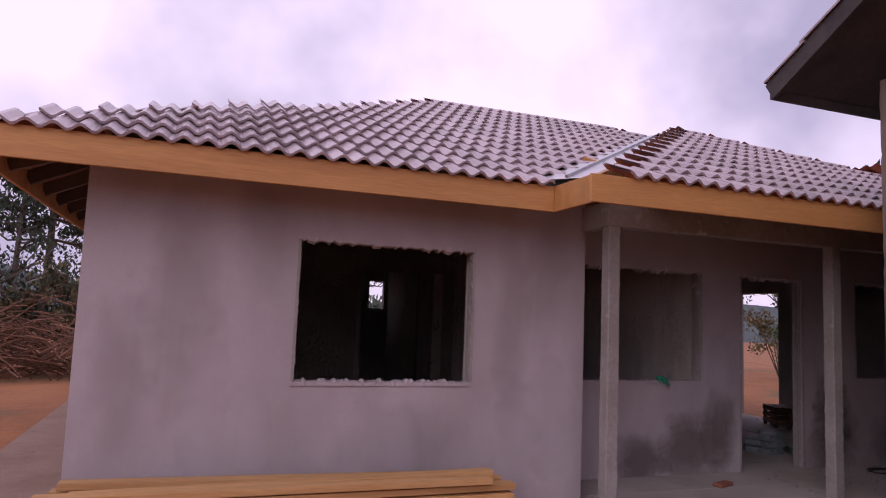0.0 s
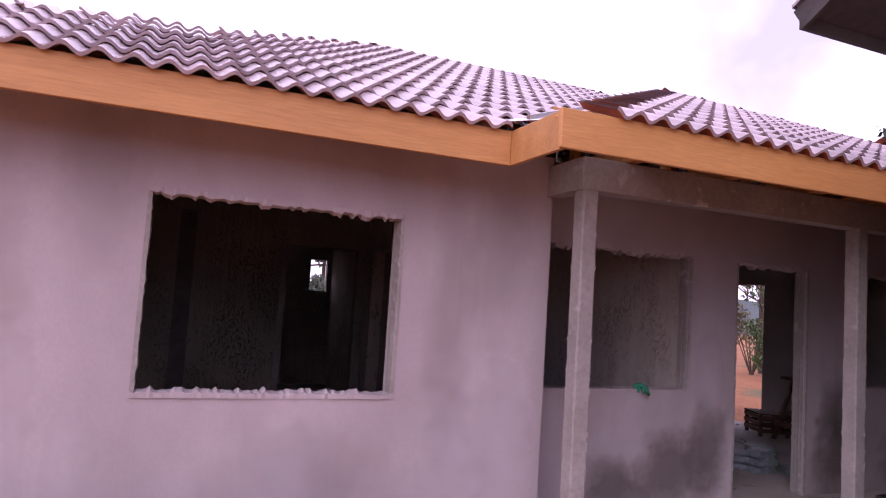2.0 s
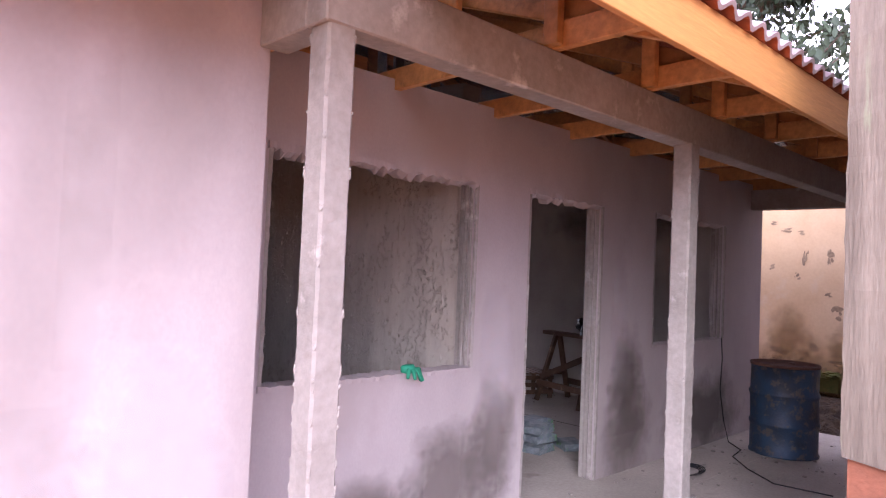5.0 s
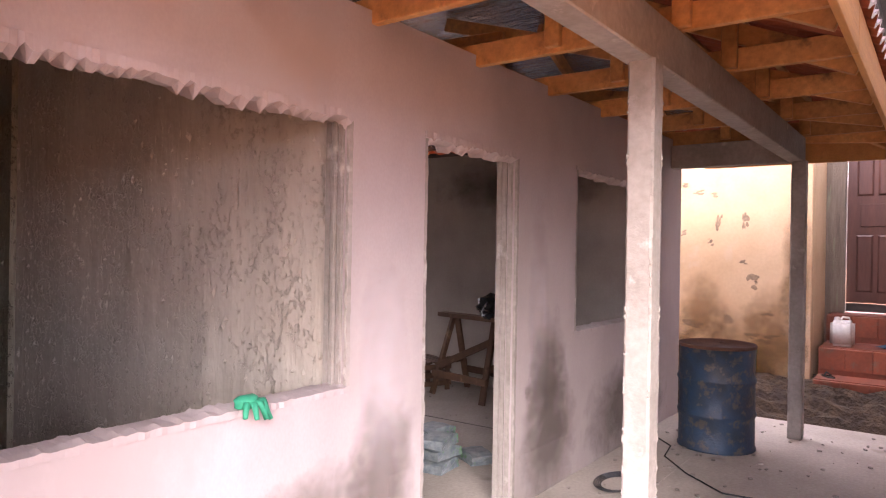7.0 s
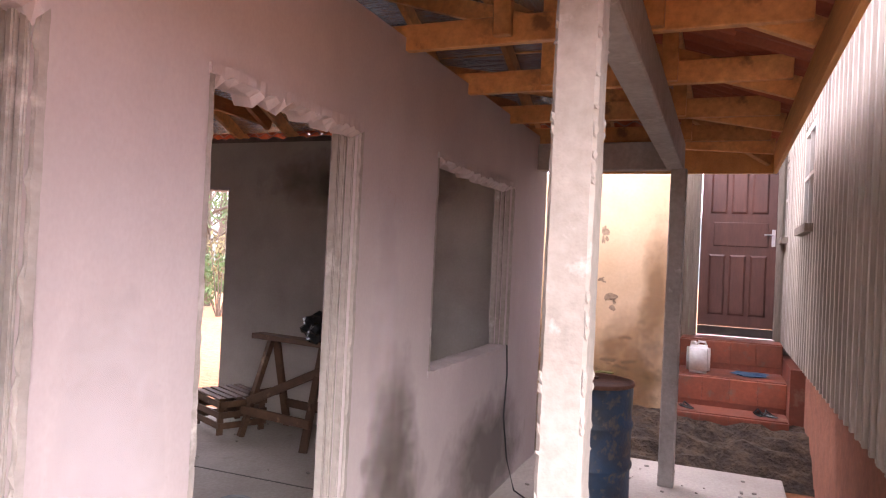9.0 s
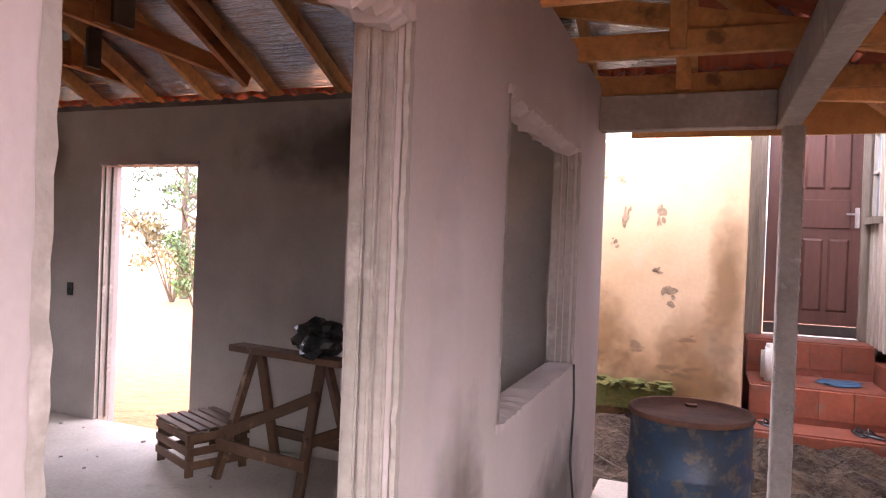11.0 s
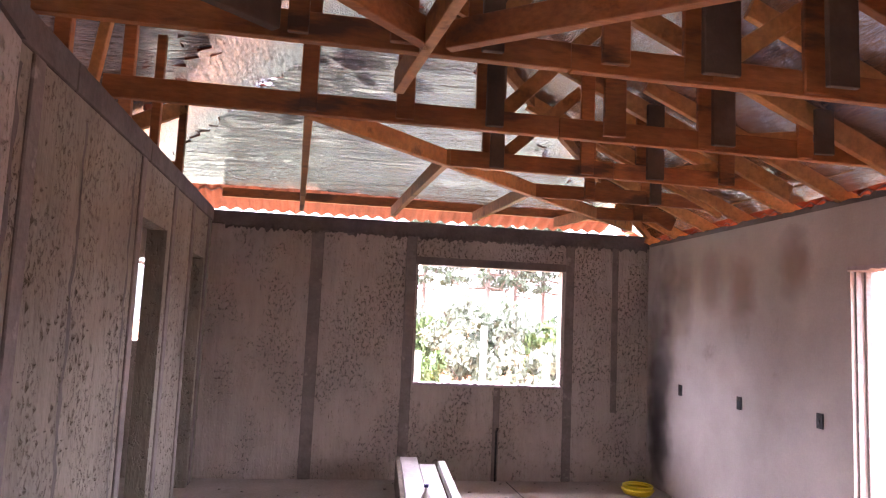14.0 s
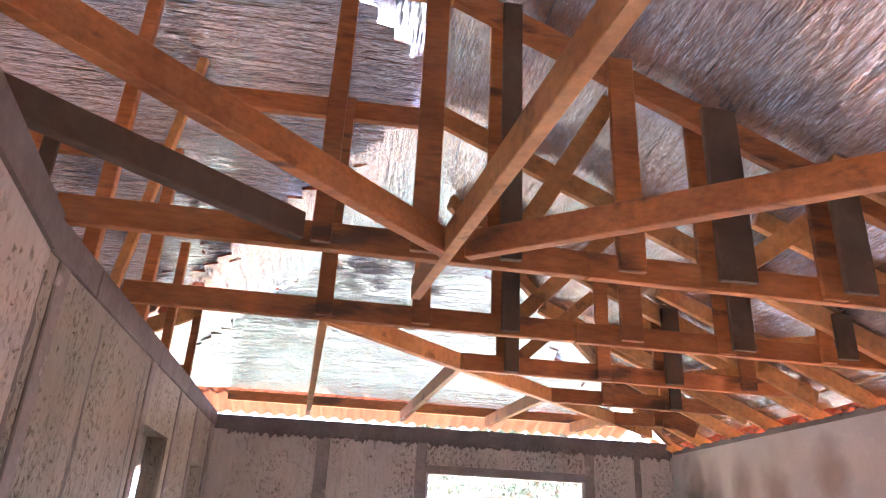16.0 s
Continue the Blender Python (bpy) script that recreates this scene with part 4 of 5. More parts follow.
# ---- porch things ----
glove = thing("work_glove", pose(4.545, 5.72, 0.95, 0, 0, 20), "crumpled green rubber work glove on the window sill", "glove")
bm = BM()
blob(bm, (0, 0, 0.030), (0.06, 0.045, 0.028), 5, 0.15)
part("palm", bm, GREEN, glove, smooth=True)
for k in range(5):
    bm = BM()
    a = radians(-150 + 28 * k)
    tube(bm, [(0.02 * cos(a), 0.02 * sin(a), 0.03), (0.06 * cos(a), 0.06 * sin(a), 0.03), (0.09 * cos(a), 0.085 * sin(a), -0.01 - 0.008 * k)], [0.014, 0.013, 0.009], 8)
    part("finger", bm, GREEN, glove, smooth=True)
drum = thing("oil_drum", pose(8.68, 5.13, 0), "battered blue steel drum with rust standing on the porch", "drum")
bm = BM()
prof = [(0.285, 0.0), (0.295, 0.005), (0.295, 0.02), (0.286, 0.028)]
for zr in (0.28, 0.55):
    prof += [(0.286, zr - 0.03), (0.298, zr - 0.008), (0.298, zr + 0.008), (0.286, zr + 0.03)]
prof += [(0.286, 0.80)]
lathe(bm, prof, 48)
for v in bm.verts:
    k = 1 + 0.012 * sin(5 * v.co.z * 3 + 3 * math.atan2(v.co.y, v.co.x))
    v.co.x *= k
    v.co.y *= k
part("shell", bm, BLUEDRUM, drum, smooth=True)
bm = BM()
lathe(bm, [(0.0, 0.802), (0.275, 0.802), (0.28, 0.822), (0.292, 0.826), (0.298, 0.815), (0.292, 0.80), (0.26, 0.795)], 48, False)
part("lid", bm, RUST, drum, "rusty sunken lid", smooth=True)
bm = BM()
lathe(bm, [(0.0, 0.80), (0.03, 0.80), (0.03, 0.815), (0.0, 0.815)], 12, False)
for v in bm.verts:
    v.co.x += 0.18
part("bung", bm, RUST, drum)
cable = thing("loose_cable", pose(7.9, 5.3, 0), "thin black cable trailing from the sill over the slab", "cable")
bm = BM()
tube(bm, [(0.72, 0.405, 1.0), (0.74, 0.40, 0.8), (0.72, 0.405, 0.5), (0.76, 0.38, 0.2), (0.70, 0.30, 0.012), (0.5, 0.1, 0.008), (0.2, 0.05, 0.008), (-0.1, -0.2, 0.008), (-0.35, -0.5, 0.008), (-0.3, -0.9, 0.008)], 0.006, 6)
part("wire", bm, BLACK, cable)
bm = BM()
for k in range(4):
    tube(bm, [(-0.6 + (0.16 + 0.02 * k) * cos(a), 0.1 + (0.10 + 0.012 * k) * sin(a), 0.008 + 0.004 * k) for a in [2 * pi * i / 20 for i in range(20)]], 0.005, 5, True)
part("coil", bm, BLACK, cable)
off = thing("brick_offcut", pose(4.92, 5.25, 0.0, 0, 0, 20), "dusty clay brick offcut lying on the slab", "brick")
bm = BM()
box(bm, -0.11, -0.05, 0, 0.11, 0.05, 0.035)
soft(bm, 0.006)
part("body", bm, BRICK, off)

# ---- neighbour's yellow wall, steps and door ----
bm = BM()
box(bm, 11.0, 4.78, -0.2, 11.16, 7.6, 2.52)
box(bm, 11.16, 4.78, -0.2, 12.0, 4.9, 2.9)
soft(bm, 0.01)
yw = structure("wall_yellow", bm, YELLOW, "weathered yellow plastered boundary wall with peeling paint", "wall")
q = random.Random(150)
for cx, cz, rx, rz in ((5.716, 1.88, 0.035, 0.10), (5.451, 1.89, 0.035, 0.10), (5.92, 2.24, 0.06, 0.03), (5.80, 2.21, 0.05, 0.03), (5.81, 1.67, 0.03, 0.05), (6.11, 2.33, 0.06, 0.025), (6.11, 1.78, 0.03, 0.05), (5.35, 1.25, 0.07, 0.10), (5.45, 1.45, 0.05, 0.03), (5.2, 0.90, 0.06, 0.03), (5.6, 0.80, 0.10, 0.05), (5.25, 0.62, 0.14, 0.05), (5.5, 0.5, 0.2, 0.05), (6.0, 0.72, 0.12, 0.05)):
    bm = BM()
    for k in range(7):
        f = q.uniform(0.2, 0.5)
        patch(bm, cx + q.uniform(-0.9, 0.9) * rx, cz + q.uniform(-0.8, 0.8) * rz, rx * f * q.uniform(0.7, 1.6), rz * f * 0.8, q.randint(1, 999), lambda y, z, k=k: (10.996 - 0.0005 * k, y, z))
    part("peeled_patch", bm, BLISTER, yw, "peeled brown patch")
for k, (a0, a1, z0, z1) in enumerate(((4.8, 6.2, -0.4, 1.0), (4.8, 5.5, -0.2, 1.3), (5.3, 7.0, -0.3, 0.9), (4.75, 5.1, 0.5, 2.2), (5.6, 6.2, 0.4, 1.4))):
    smear(yw, "grime", GRIME_Y, "brown rising damp and grime", "y", 10.99 - 0.0007 * k, a0, a1, z0, z1)
bm = BM()
for k in range(50):
    blob(bm, (10.93 + q.uniform(-0.05, 0.05), 5.65 + q.uniform(-0.35, 0.3), 0.5 + q.uniform(-0.03, 0.03)), (0.05, 0.06, 0.02), k, 0.4, 1)
box(bm, 10.9, 5.3, 0.30, 10.99, 6.0, 0.48)
part("ledge", bm, MOSS, yw, "mossy ledge")
bm = BM()
n = 26
g2 = [[bm.verts.new((9.9 + 1.35 * i / n, 3.5 + 4.0 * j / n, -0.08 + 0.30 * min(1, i / 9) + q.uniform(-0.05, 0.05))) for j in range(n + 1)] for i in range(n + 1)]
for i in range(n):
    for j in range(n):
        bm.faces.new((g2[i][j], g2[i + 1][j], g2[i + 1][j + 1], g2[i][j + 1]))
structure("ground_bank", bm, MUD, "dark muddy earth bank beside the slab", "ground")
steps = thing("entrance_steps", pose(10.7, 4.2, 0), "worn red painted entrance steps up to the brown door", "steps")
for k, (x0, x1, z0, z1) in enumerate(((0, 0.4, 0.08, 0.30), (0.36, 1.0, 0.08, 0.585), (0.96, 1.6, 0.08, 0.88))):
    bm = BM()
    box(bm, x0, -0.46, z0, x1, 0.52, z1)
    soft(bm, 0.012, 2)
    st = part("step", bm, REDSTEP, steps)
    for i in range(4):
        bm = BM()
        box(bm, x0 - 0.010, -0.455 + 0.243 * i, max(z0, z1 - 0.235), x0 + 0.01, -0.459 + 0.243 * (i + 1), z1 - 0.012)
        soft(bm, 0.004)
        part("tile", bm, REDTILE, st)
bm = BM()
box(bm, 0.1, -0.62, 0.08, 1.6, -0.46, 0.75)
part("side_kerb", bm, REDSTEP, steps)
bm = BM()
box(bm, 12.0, 3.3, 0.0, 12.12, 3.80, 3.2)
box(bm, 12.0, 4.58, 0.0, 12.12, 4.9, 3.2)
box(bm, 12.0, 3.80, 2.96, 12.12, 4.58, 3.2)
box(bm, 12.0, 3.80, 0.0, 12.12, 4.58, 0.88)
structure("wall_door_end", bm, GREYWOOD, "weathered grey wall round the brown door", "wall")
door = thing("door_1", pose(12.03, 4.19, 0.90), "closed brown panelled wooden door with a chrome lever", "door")
door["kind"] = "structure"
bm = BM()
box(bm, 0, -0.38, 0.10, 0.04, 0.38, 2.05)
part("leaf", bm, DOORWOOD, door)
bm = BM()
box(bm, -0.01, -0.38, 0.0, 0.04, 0.38, 0.095)
part("weather_board", bm, DARKWOOD, door)
for (y0, y1) in ((-0.29, -0.12), (-0.085, 0.085), (0.12, 0.29)):
    for z0, z1 in ((0.22, 0.88), (1.32, 1.92)):
        bm = BM()
        vs = box(bm, -0.014, y0, z0, 0.002, y1, z1)
        for v in vs:
            if v.co.x < -0.01:
                v.co.y += 0.022 if v.co.y < (y0 + y1) / 2 else -0.022
                v.co.z += 0.022 if v.co.z < (z0 + z1) / 2 else -0.022
        part("panel", bm, DOORWOOD, door)
bm = BM()
box(bm, -0.012, -0.29, 0.97, 0.002, 0.25, 1.23)
soft(bm, 0.006)
part("panel", bm, DOORWOOD, door)
bm = BM()
box(bm, -0.012, -0.36, 0.98, 0, -0.325, 1.16)
tube(bm, [(-0.012, -0.342, 1.1), (-0.05, -0.342, 1.1), (-0.05, -0.25, 1.1)], 0.009, 8)
part("handle", bm, FLASH, door, "chrome lever handle")
for y in (-0.42, 0.40):
    bm = BM()
    box(bm, -0.05, y, 0.0, 0.05, y + 0.05, 2.1)
    part("frame", bm, GREYWOOD, door)
jug = thing("plastic_jug", pose(11.25, 4.52, 0.585), "dirty white plastic jerrycan on the step", "jerrycan")
bm = BM()
box(bm, -0.09, -0.11, 0, 0.09, 0.11, 0.27)
soft(bm, 0.03, 3)
part("body", bm, WHITE, jug, smooth=True)
bm = BM()
lathe(bm, [(0.028, 0.26), (0.028, 0.30), (0.02, 0.305)], 14)
for v in bm.verts:
    v.co.y += 0.05
part("cap", bm, WHITE, jug)
bm = BM()
tube(bm, [(0, -0.07, 0.265), (0, -0.06, 0.30), (0, 0.0, 0.305), (0, 0.02, 0.265)], 0.012, 8)
part("handle", bm, WHITE, jug)
mat_c = thing("floor_cloth", pose(11.35, 4.05, 0.585), "crumpled blue cloth lying on the red step", "cloth")
bm = BM()
blob(bm, (0, 0, 0.012), (0.13, 0.17, 0.02), 8, 0.3)
part("cloth", bm, CLOTH, mat_c)
for x, y in ((10.85, 4.60), (10.88, 3.9), (10.9, 3.98)):
    sh = thing("flip_flop", pose(x, y, 0.30, 0, 0, rnd.uniform(-60, 60)), "worn black rubber slipper on the step", "slipper", "slippers")
    bm = BM()
    blob(bm, (0, 0, 0.012), (0.11, 0.045, 0.012), 9, 0.05)
    part("sole", bm, BLACK, sh, smooth=True)
    bm = BM()
    tube(bm, [(0.0, -0.04, 0.015), (0.03, 0, 0.05), (0.0, 0.04, 0.015)], 0.009, 6)
    part("strap", bm, BLACK, sh)

# ---- old wooden house across the alley ----
old = thing("old_house", pose(8.5, 1.0, 0), "old weathered board house with a dark overhanging roof", "house")
m = old.matrix_world.inverted()


def old_part(name, bm, material, label=""):
    for v in bm.verts:
        v.co = m @ v.co
    return part(name, bm, material, old, label)


bm = BM()
box(bm, 5.20, -2.0, 0.85, 12.3, 3.655, 3.6)
box(bm, 5.40, 3.655, 0.85, 12.3, 3.70, 3.6)
old_part("wall", bm, GREYWOOD, "weathered board wall")
bm = BM()
box(bm, 5.23, -1.95, -0.15, 12.25, 3.62, 0.845)
old_part("plinth", bm, BRICK, "red brick plinth")
holes = ((9.62, 10.22, 1.97, 2.75), (11.75, 12.2, 1.97, 2.75))
q = random.Random(160)
x = 5.42
while x < 12.25:
    for z0, z1 in (((0.86, 1.93), (2.78, 3.6)) if any(h[0] - 0.16 < x < h[1] for h in holes) else ((0.86, 3.6),)):
        bm = BM()
        box(bm, x, 3.702, z0 + q.uniform(-0.02, 0.02), x + 0.15, 3.722 + q.uniform(0, 0.004), z1)
        old_part("board", bm, SIDING)
        bm = BM()
        box(bm, x + 0.135, 3.722, z0, x + 0.175, 3.745, z1)
        old_part("batten", bm, SIDING)
    x += 0.157
for h0, h1, z0, z1 in holes:
    bm = BM()
    box(bm, h0, 3.705, z0, h1, 3.715, z1)
    win = old_part("window", bm, GLASS, "bluish window pane")
    bm = BM()
    for b in ((h0 - 0.05, z0, h0, z1), (h1, z0, h1 + 0.05, z1), (h0, z1 - 0.05, h1, z1), ((h0 + h1) / 2 - 0.015, z0, (h0 + h1) / 2 + 0.015, z1), (h0, (z0 + z1) / 2 - 0.015, h1, (z0 + z1) / 2 + 0.015)):
        box(bm, b[0], 3.716, b[1], b[2], 3.745, b[3])
    for v in bm.verts:
        v.co = m @ v.co
    part("frame", bm, SIDING, win)
    bm = BM()
    box(bm, h0 - 0.08, 3.716, z0 - 0.06, h1 + 0.08, 3.80, z0)
    for v in bm.verts:
        v.co = m @ v.co
    part("sill", bm, GREYWOOD, win)
bm = BM()
q = random.Random(161)
rows = []
for i in range(41):
    z = 0.86 + 2.7 * i / 40
    rows.append([bm.verts.new((a + q.uniform(-0.004, 0.004), b + q.uniform(-0.004, 0.004), z + (q.uniform(-0.03, 0.02) if i == 0 else 0))) for a, b in ((5.06, 3.48), (5.24, 3.48), (5.24, 3.665), (5.06, 3.665))])
for a, c in zip(rows, rows[1:]):
    for k in range(4):
        bm.faces.new((a[k], a[(k + 1) % 4], c[(k + 1) % 4], c[k]))
bm.faces.new(rows[0][::-1])
bm.faces.new(rows[-1])
old_part("corner_post", bm, GREYWOOD, "rotting grey corner post")
bm = BM()
box(bm, 5.08, 3.50, -0.1, 5.22, 3.645, 0.9)
old_part("pier", bm, BRICK, "brick corner pier")
# roof: eave along the alley, rake on the near end
RS = 0.60
bm = BM()
vs = [bm.verts.new(p) for p in ((4.40, 4.10, 3.57), (13.0, 4.10, 3.57), (13.0, 0.8, 3.57 + 3.3 * RS), (4.40, 0.8, 3.57 + 3.3 * RS))]
lo = [bm.verts.new(v.co - Vector((0, 0, 0.05))) for v in vs]
bm.faces.new(vs)
bm.faces.new(lo[::-1])
for k in range(4):
    bm.faces.new((vs[k], lo[k], lo[(k + 1) % 4], vs[(k + 1) % 4]))
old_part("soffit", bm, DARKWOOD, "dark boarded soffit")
bm = BM()
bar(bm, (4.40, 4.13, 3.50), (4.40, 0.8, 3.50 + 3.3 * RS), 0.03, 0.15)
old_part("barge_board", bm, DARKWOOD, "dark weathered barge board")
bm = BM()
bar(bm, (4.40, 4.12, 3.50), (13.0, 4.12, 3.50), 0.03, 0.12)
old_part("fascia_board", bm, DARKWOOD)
for r_ in range(9):
    bm = BM()
    y = 4.16 - 0.36 * r_
    for c in range(30):
        x = 4.36 + 0.29 * c
        z = 3.60 + (4.10 - y) * RS
        vs = [bm.verts.new(p) for p in ((x, y, z + 0.035), (x + 0.28, y, z + 0.035), (x + 0.28, y - 0.4, z + 0.4 * RS + 0.01), (x, y - 0.4, z + 0.4 * RS + 0.01))]
        lo = [bm.verts.new(v.co - Vector((0, 0, 0.02))) for v in vs]
        bm.faces.new(vs)
        for k in range(4):
            bm.faces.new((vs[k], lo[k], lo[(k + 1) % 4], vs[(k + 1) % 4]))
    old_part("roof_course", bm, TILE)
bm = BM()
vs = [bm.verts.new(p) for p in ((4.38, 0.8, 5.6), (13.0, 0.8, 5.6), (13.0, -2.5, 3.57), (4.38, -2.5, 3.57))]
bm.faces.new(vs)
old_part("roof_back", bm, TILE)

# ---- things in the big room ----
crate = thing("slatted_crate", pose(8.93, 8.33, 0, 0, 0, -25), "low brown slatted wooden crate on the floor", "crate")
for k in range(6):
    bm = BM()
    box(bm, -0.22 + 0.076 * k, -0.27, 0.30, -0.22 + 0.076 * k + 0.055, 0.27, 0.316)
    soft(bm, 0.003)
    part("slat", bm, BROWNWOOD, crate)
for sx in (-0.21, 0.21):
    for z in (0.055, 0.145, 0.235):
        bm = BM()
        box(bm, sx - 0.009, -0.265, z, sx + 0.009, 0.265, z + 0.052)
        soft(bm, 0.002)
        part("slat", bm, BROWNWOOD, crate)
for sy in (-0.26, 0.26):
    for z in (0.055, 0.145, 0.235):
        bm = BM()
        box(bm, -0.2, sy - 0.009, z, 0.22, sy + 0.009, z + 0.052)
        soft(bm, 0.002)
        part("slat", bm, BROWNWOOD, crate)
    for sx in (-0.19, 0.19):
        bm = BM()
        box(bm, sx - 0.025, sy - 0.03 * (1 if sy > 0 else -1) - 0.012, 0, sx + 0.025, sy - 0.03 * (1 if sy > 0 else -1) + 0.012, 0.298)
        part("leg", bm, BROWNWOOD, crate)
saw = thing("sawhorse", pose(8.93, 7.66, 0, 0, 0, -100), "rough wooden sawhorse with splayed legs and braces", "sawhorse")
bm = BM()
bar(bm, (-0.48, 0, 0.825), (0.5, 0, 0.825), 0.14, 0.045)
soft(bm, 0.004)
part("top", bm, BROWNWOOD, saw)
for sx in (-0.27, 0.33):
    for sy in (-1, 1):
        bm = BM()
        bar(bm, (sx, sy * 0.03, 0.80), (sx + (-0.06 if sx < 0 else 0.06), sy * 0.27, 0.0), 0.06, 0.045)
        soft(bm, 0.004)
        part("leg", bm, BROWNWOOD, saw)
for p, c in (((-0.36, -0.24, 0.22), (0.42, -0.24, 0.22)), ((-0.34, -0.2, 0.28), (0.38, -0.1, 0.62)), ((-0.36, 0.22, 0.22), (0.42, 0.22, 0.22)), ((-0.31, -0.2, 0.34), (-0.31, 0.2, 0.34)), ((0.37, -0.2, 0.34), (0.37, 0.2, 0.34))):
    bm = BM()
    bar(bm, p, c, 0.03, 0.07)
    soft(bm, 0.003)
    part("brace", bm, BROWNWOOD, saw)
sack = thing("plastic_sack", pose(8.88, 7.38, 0.848), "crumpled black plastic sack on the sawhorse", "sack")
bm = BM()
blob(bm, (0, 0, 0.11), (0.15, 0.17, 0.12), 12, 0.22, 3)
part("sack", bm, BLACK, sack)
for k, (x, y, r_) in enumerate(((7.60, 9.20, 0.135), (7.39, 9.47, 0.125), (7.17, 9.70, 0.10), (9.08, 12.5, 0.13))):
    hose = thing("conduit_coil", pose(x, y, 0), "coil of yellow corrugated conduit on the floor", "conduit coil", "conduit coils")
    for j in range(5):
        bm = BM()
        rr = r_ + 0.012 * (j % 3)
        tube(bm, [(rr * cos(a), rr * sin(a), 0.014 + 0.017 * j) for a in [2 * pi * i / 28 for i in range(28)]], 0.0135, 7, True)
        part("turn", bm, YELLOWHOSE, hose, smooth=True)
slabs = thing("panel_stack", pose(6.70, 10.6, 0, 0, 0, -3.4), "stack of long pale boards lying on timber bearers", "board stack")
for x0, x1, z0, z1, y1, lab, mt in ((-0.20, -0.03, 0.28, 0.31, 2.05, "long white board", GREYBOARD), (-0.025, 0.13, 0.28, 0.305, 1.75, "long white board", GREYBOARD), (0.15, 0.22, 0.28, 0.35, 1.7, "long white profile", WHITE), (-0.245, -0.205, 0.02, 0.32, 2.05, "grey plank on edge", GREYWOOD)):
    bm = BM()
    box(bm, x0, -2.35, z0, x1, y1, z1)
    soft(bm, 0.005)
    part("board", bm, mt, slabs, lab)
for y in (-2.0, -0.9, 0.2, 1.4):
    bm = BM()
    box(bm, -0.20, y - 0.04, 0, 0.23, y + 0.04, 0.28)
    part("bearer", bm, TRUSS_OLD, slabs, "dark timber bearer")
wrap = thing("foil_wrap", pose(6.62, 8.52, 0.31), "crumpled silver foil wrapping on the boards", "foil")
bm = BM()
blob(bm, (0, 0, 0.035), (0.09, 0.15, 0.035), 44, 0.35, 3)
part("sheet", bm, FLASH, wrap)
can = thing("water_jug", pose(6.60, 9.88, 0.31), "dark blue insulated water jug with a red cap", "jug")
bm = BM()
lathe(bm, [(0.085, 0.0), (0.092, 0.01), (0.094, 0.17), (0.088, 0.185)], 28)
part("body", bm, BLUE, can, smooth=True)
bm = BM()
lathe(bm, [(0.088, 0.186), (0.09, 0.20), (0.08, 0.225), (0.03, 0.23)], 28)
part("lid", bm, BLUE, can, smooth=True)
bm = BM()
tube(bm, [(-0.085, 0, 0.19), (-0.08, 0, 0.26), (0, 0, 0.285), (0.08, 0, 0.26), (0.085, 0, 0.19)], 0.01, 8)
part("handle", bm, BLACK, can)
for k, (x, y, mt, cl, h) in enumerate(((6.55, 10.2, RED, "red plastic bottle on the boards", 0.2), (6.62, 10.6, WHITE, "clear plastic bottle on the boards", 0.2), (6.76, 10.35, WHITE, "crumpled white plastic bag on the boards", 0.12))):
    if "bag" in cl:
        t = thing("plastic_bag", pose(x, y, 0.30), cl, "bag")
        bm = BM()
        blob(bm, (0, 0, 0.06), (0.08, 0.09, 0.07), 20, 0.25, 2)
        part("bag", bm, mt, t)
    else:
        t = thing("bottle", pose(x, y, 0.31), cl, "bottle", "bottles")
        bm = BM()
        lathe(bm, [(0.035, 0), (0.038, 0.01), (0.038, h * 0.65), (0.015, h * 0.85), (0.015, h)], 16)
        part("body", bm, mt, t, smooth=True)
        bm = BM()
        lathe(bm, [(0.017, h), (0.017, h + 0.02)], 12)
        part("cap", bm, RED if mt is RED else BLUE, t)
for k, (x, y, z, a) in enumerate(((6.80, 6.50, 0, 8), (6.82, 6.51, 0.085, -4), (6.79, 6.50, 0.17, 10), (6.98, 6.68, 0, 20), (6.99, 6.69, 0.085, 14), (6.97, 6.67, 0.17, -6), (6.72, 6.72, 0, 50), (6.73, 6.71, 0.085, 44), (7.12, 6.42, 0, 60))):
    t = thing("mortar_bag", pose(x, y, z, 0, 0, a), "pale printed paper mortar bag stacked on the floor", "bag", "mortar bags")
    q = random.Random(330 + k)
    bm = BM()
    box(bm, -0.13, -0.085, 0, 0.13, 0.085, 0.082)
    bmesh.ops.subdivide_edges(bm, edges=bm.edges[:], cuts=3, use_grid_fill=True)
    for v in bm.verts:
        r_ = abs(v.co.x) / 0.13
        v.co.x += q.uniform(-0.006, 0.006)
        v.co.y += q.uniform(-0.006, 0.006)
        v.co.z = 0.002 + max(0.0, v.co.z - 0.02 * r_ ** 3) * (1 + q.uniform(-0.06, 0.0))
    part("bag", bm, BAG, t)

# ---- plants and distance ----


def leaves(bm, centre, spread, n, size, q):
    for _ in range(n):
        while True:
            p = Vector((q.uniform(-1, 1), q.uniform(-1, 1), q.uniform(-1, 1)))
            if p.length < 1:
                break
        c = Vector(centre) + Vector((p.x * spread[0], p.y * spread[1], p.z * spread[2]))
        rot = Euler((q.uniform(0, 6.3), q.uniform(0, 6.3), q.uniform(0, 6.3))).to_matrix()
        s = size * q.uniform(0.6, 1.4)
        bm.faces.new([bm.verts.new(c + rot @ Vector(v)) for v in ((-s, 0, 0), (0, -s * 0.45, 0), (s, 0, s * 0.2), (0, s * 0.45, 0))])


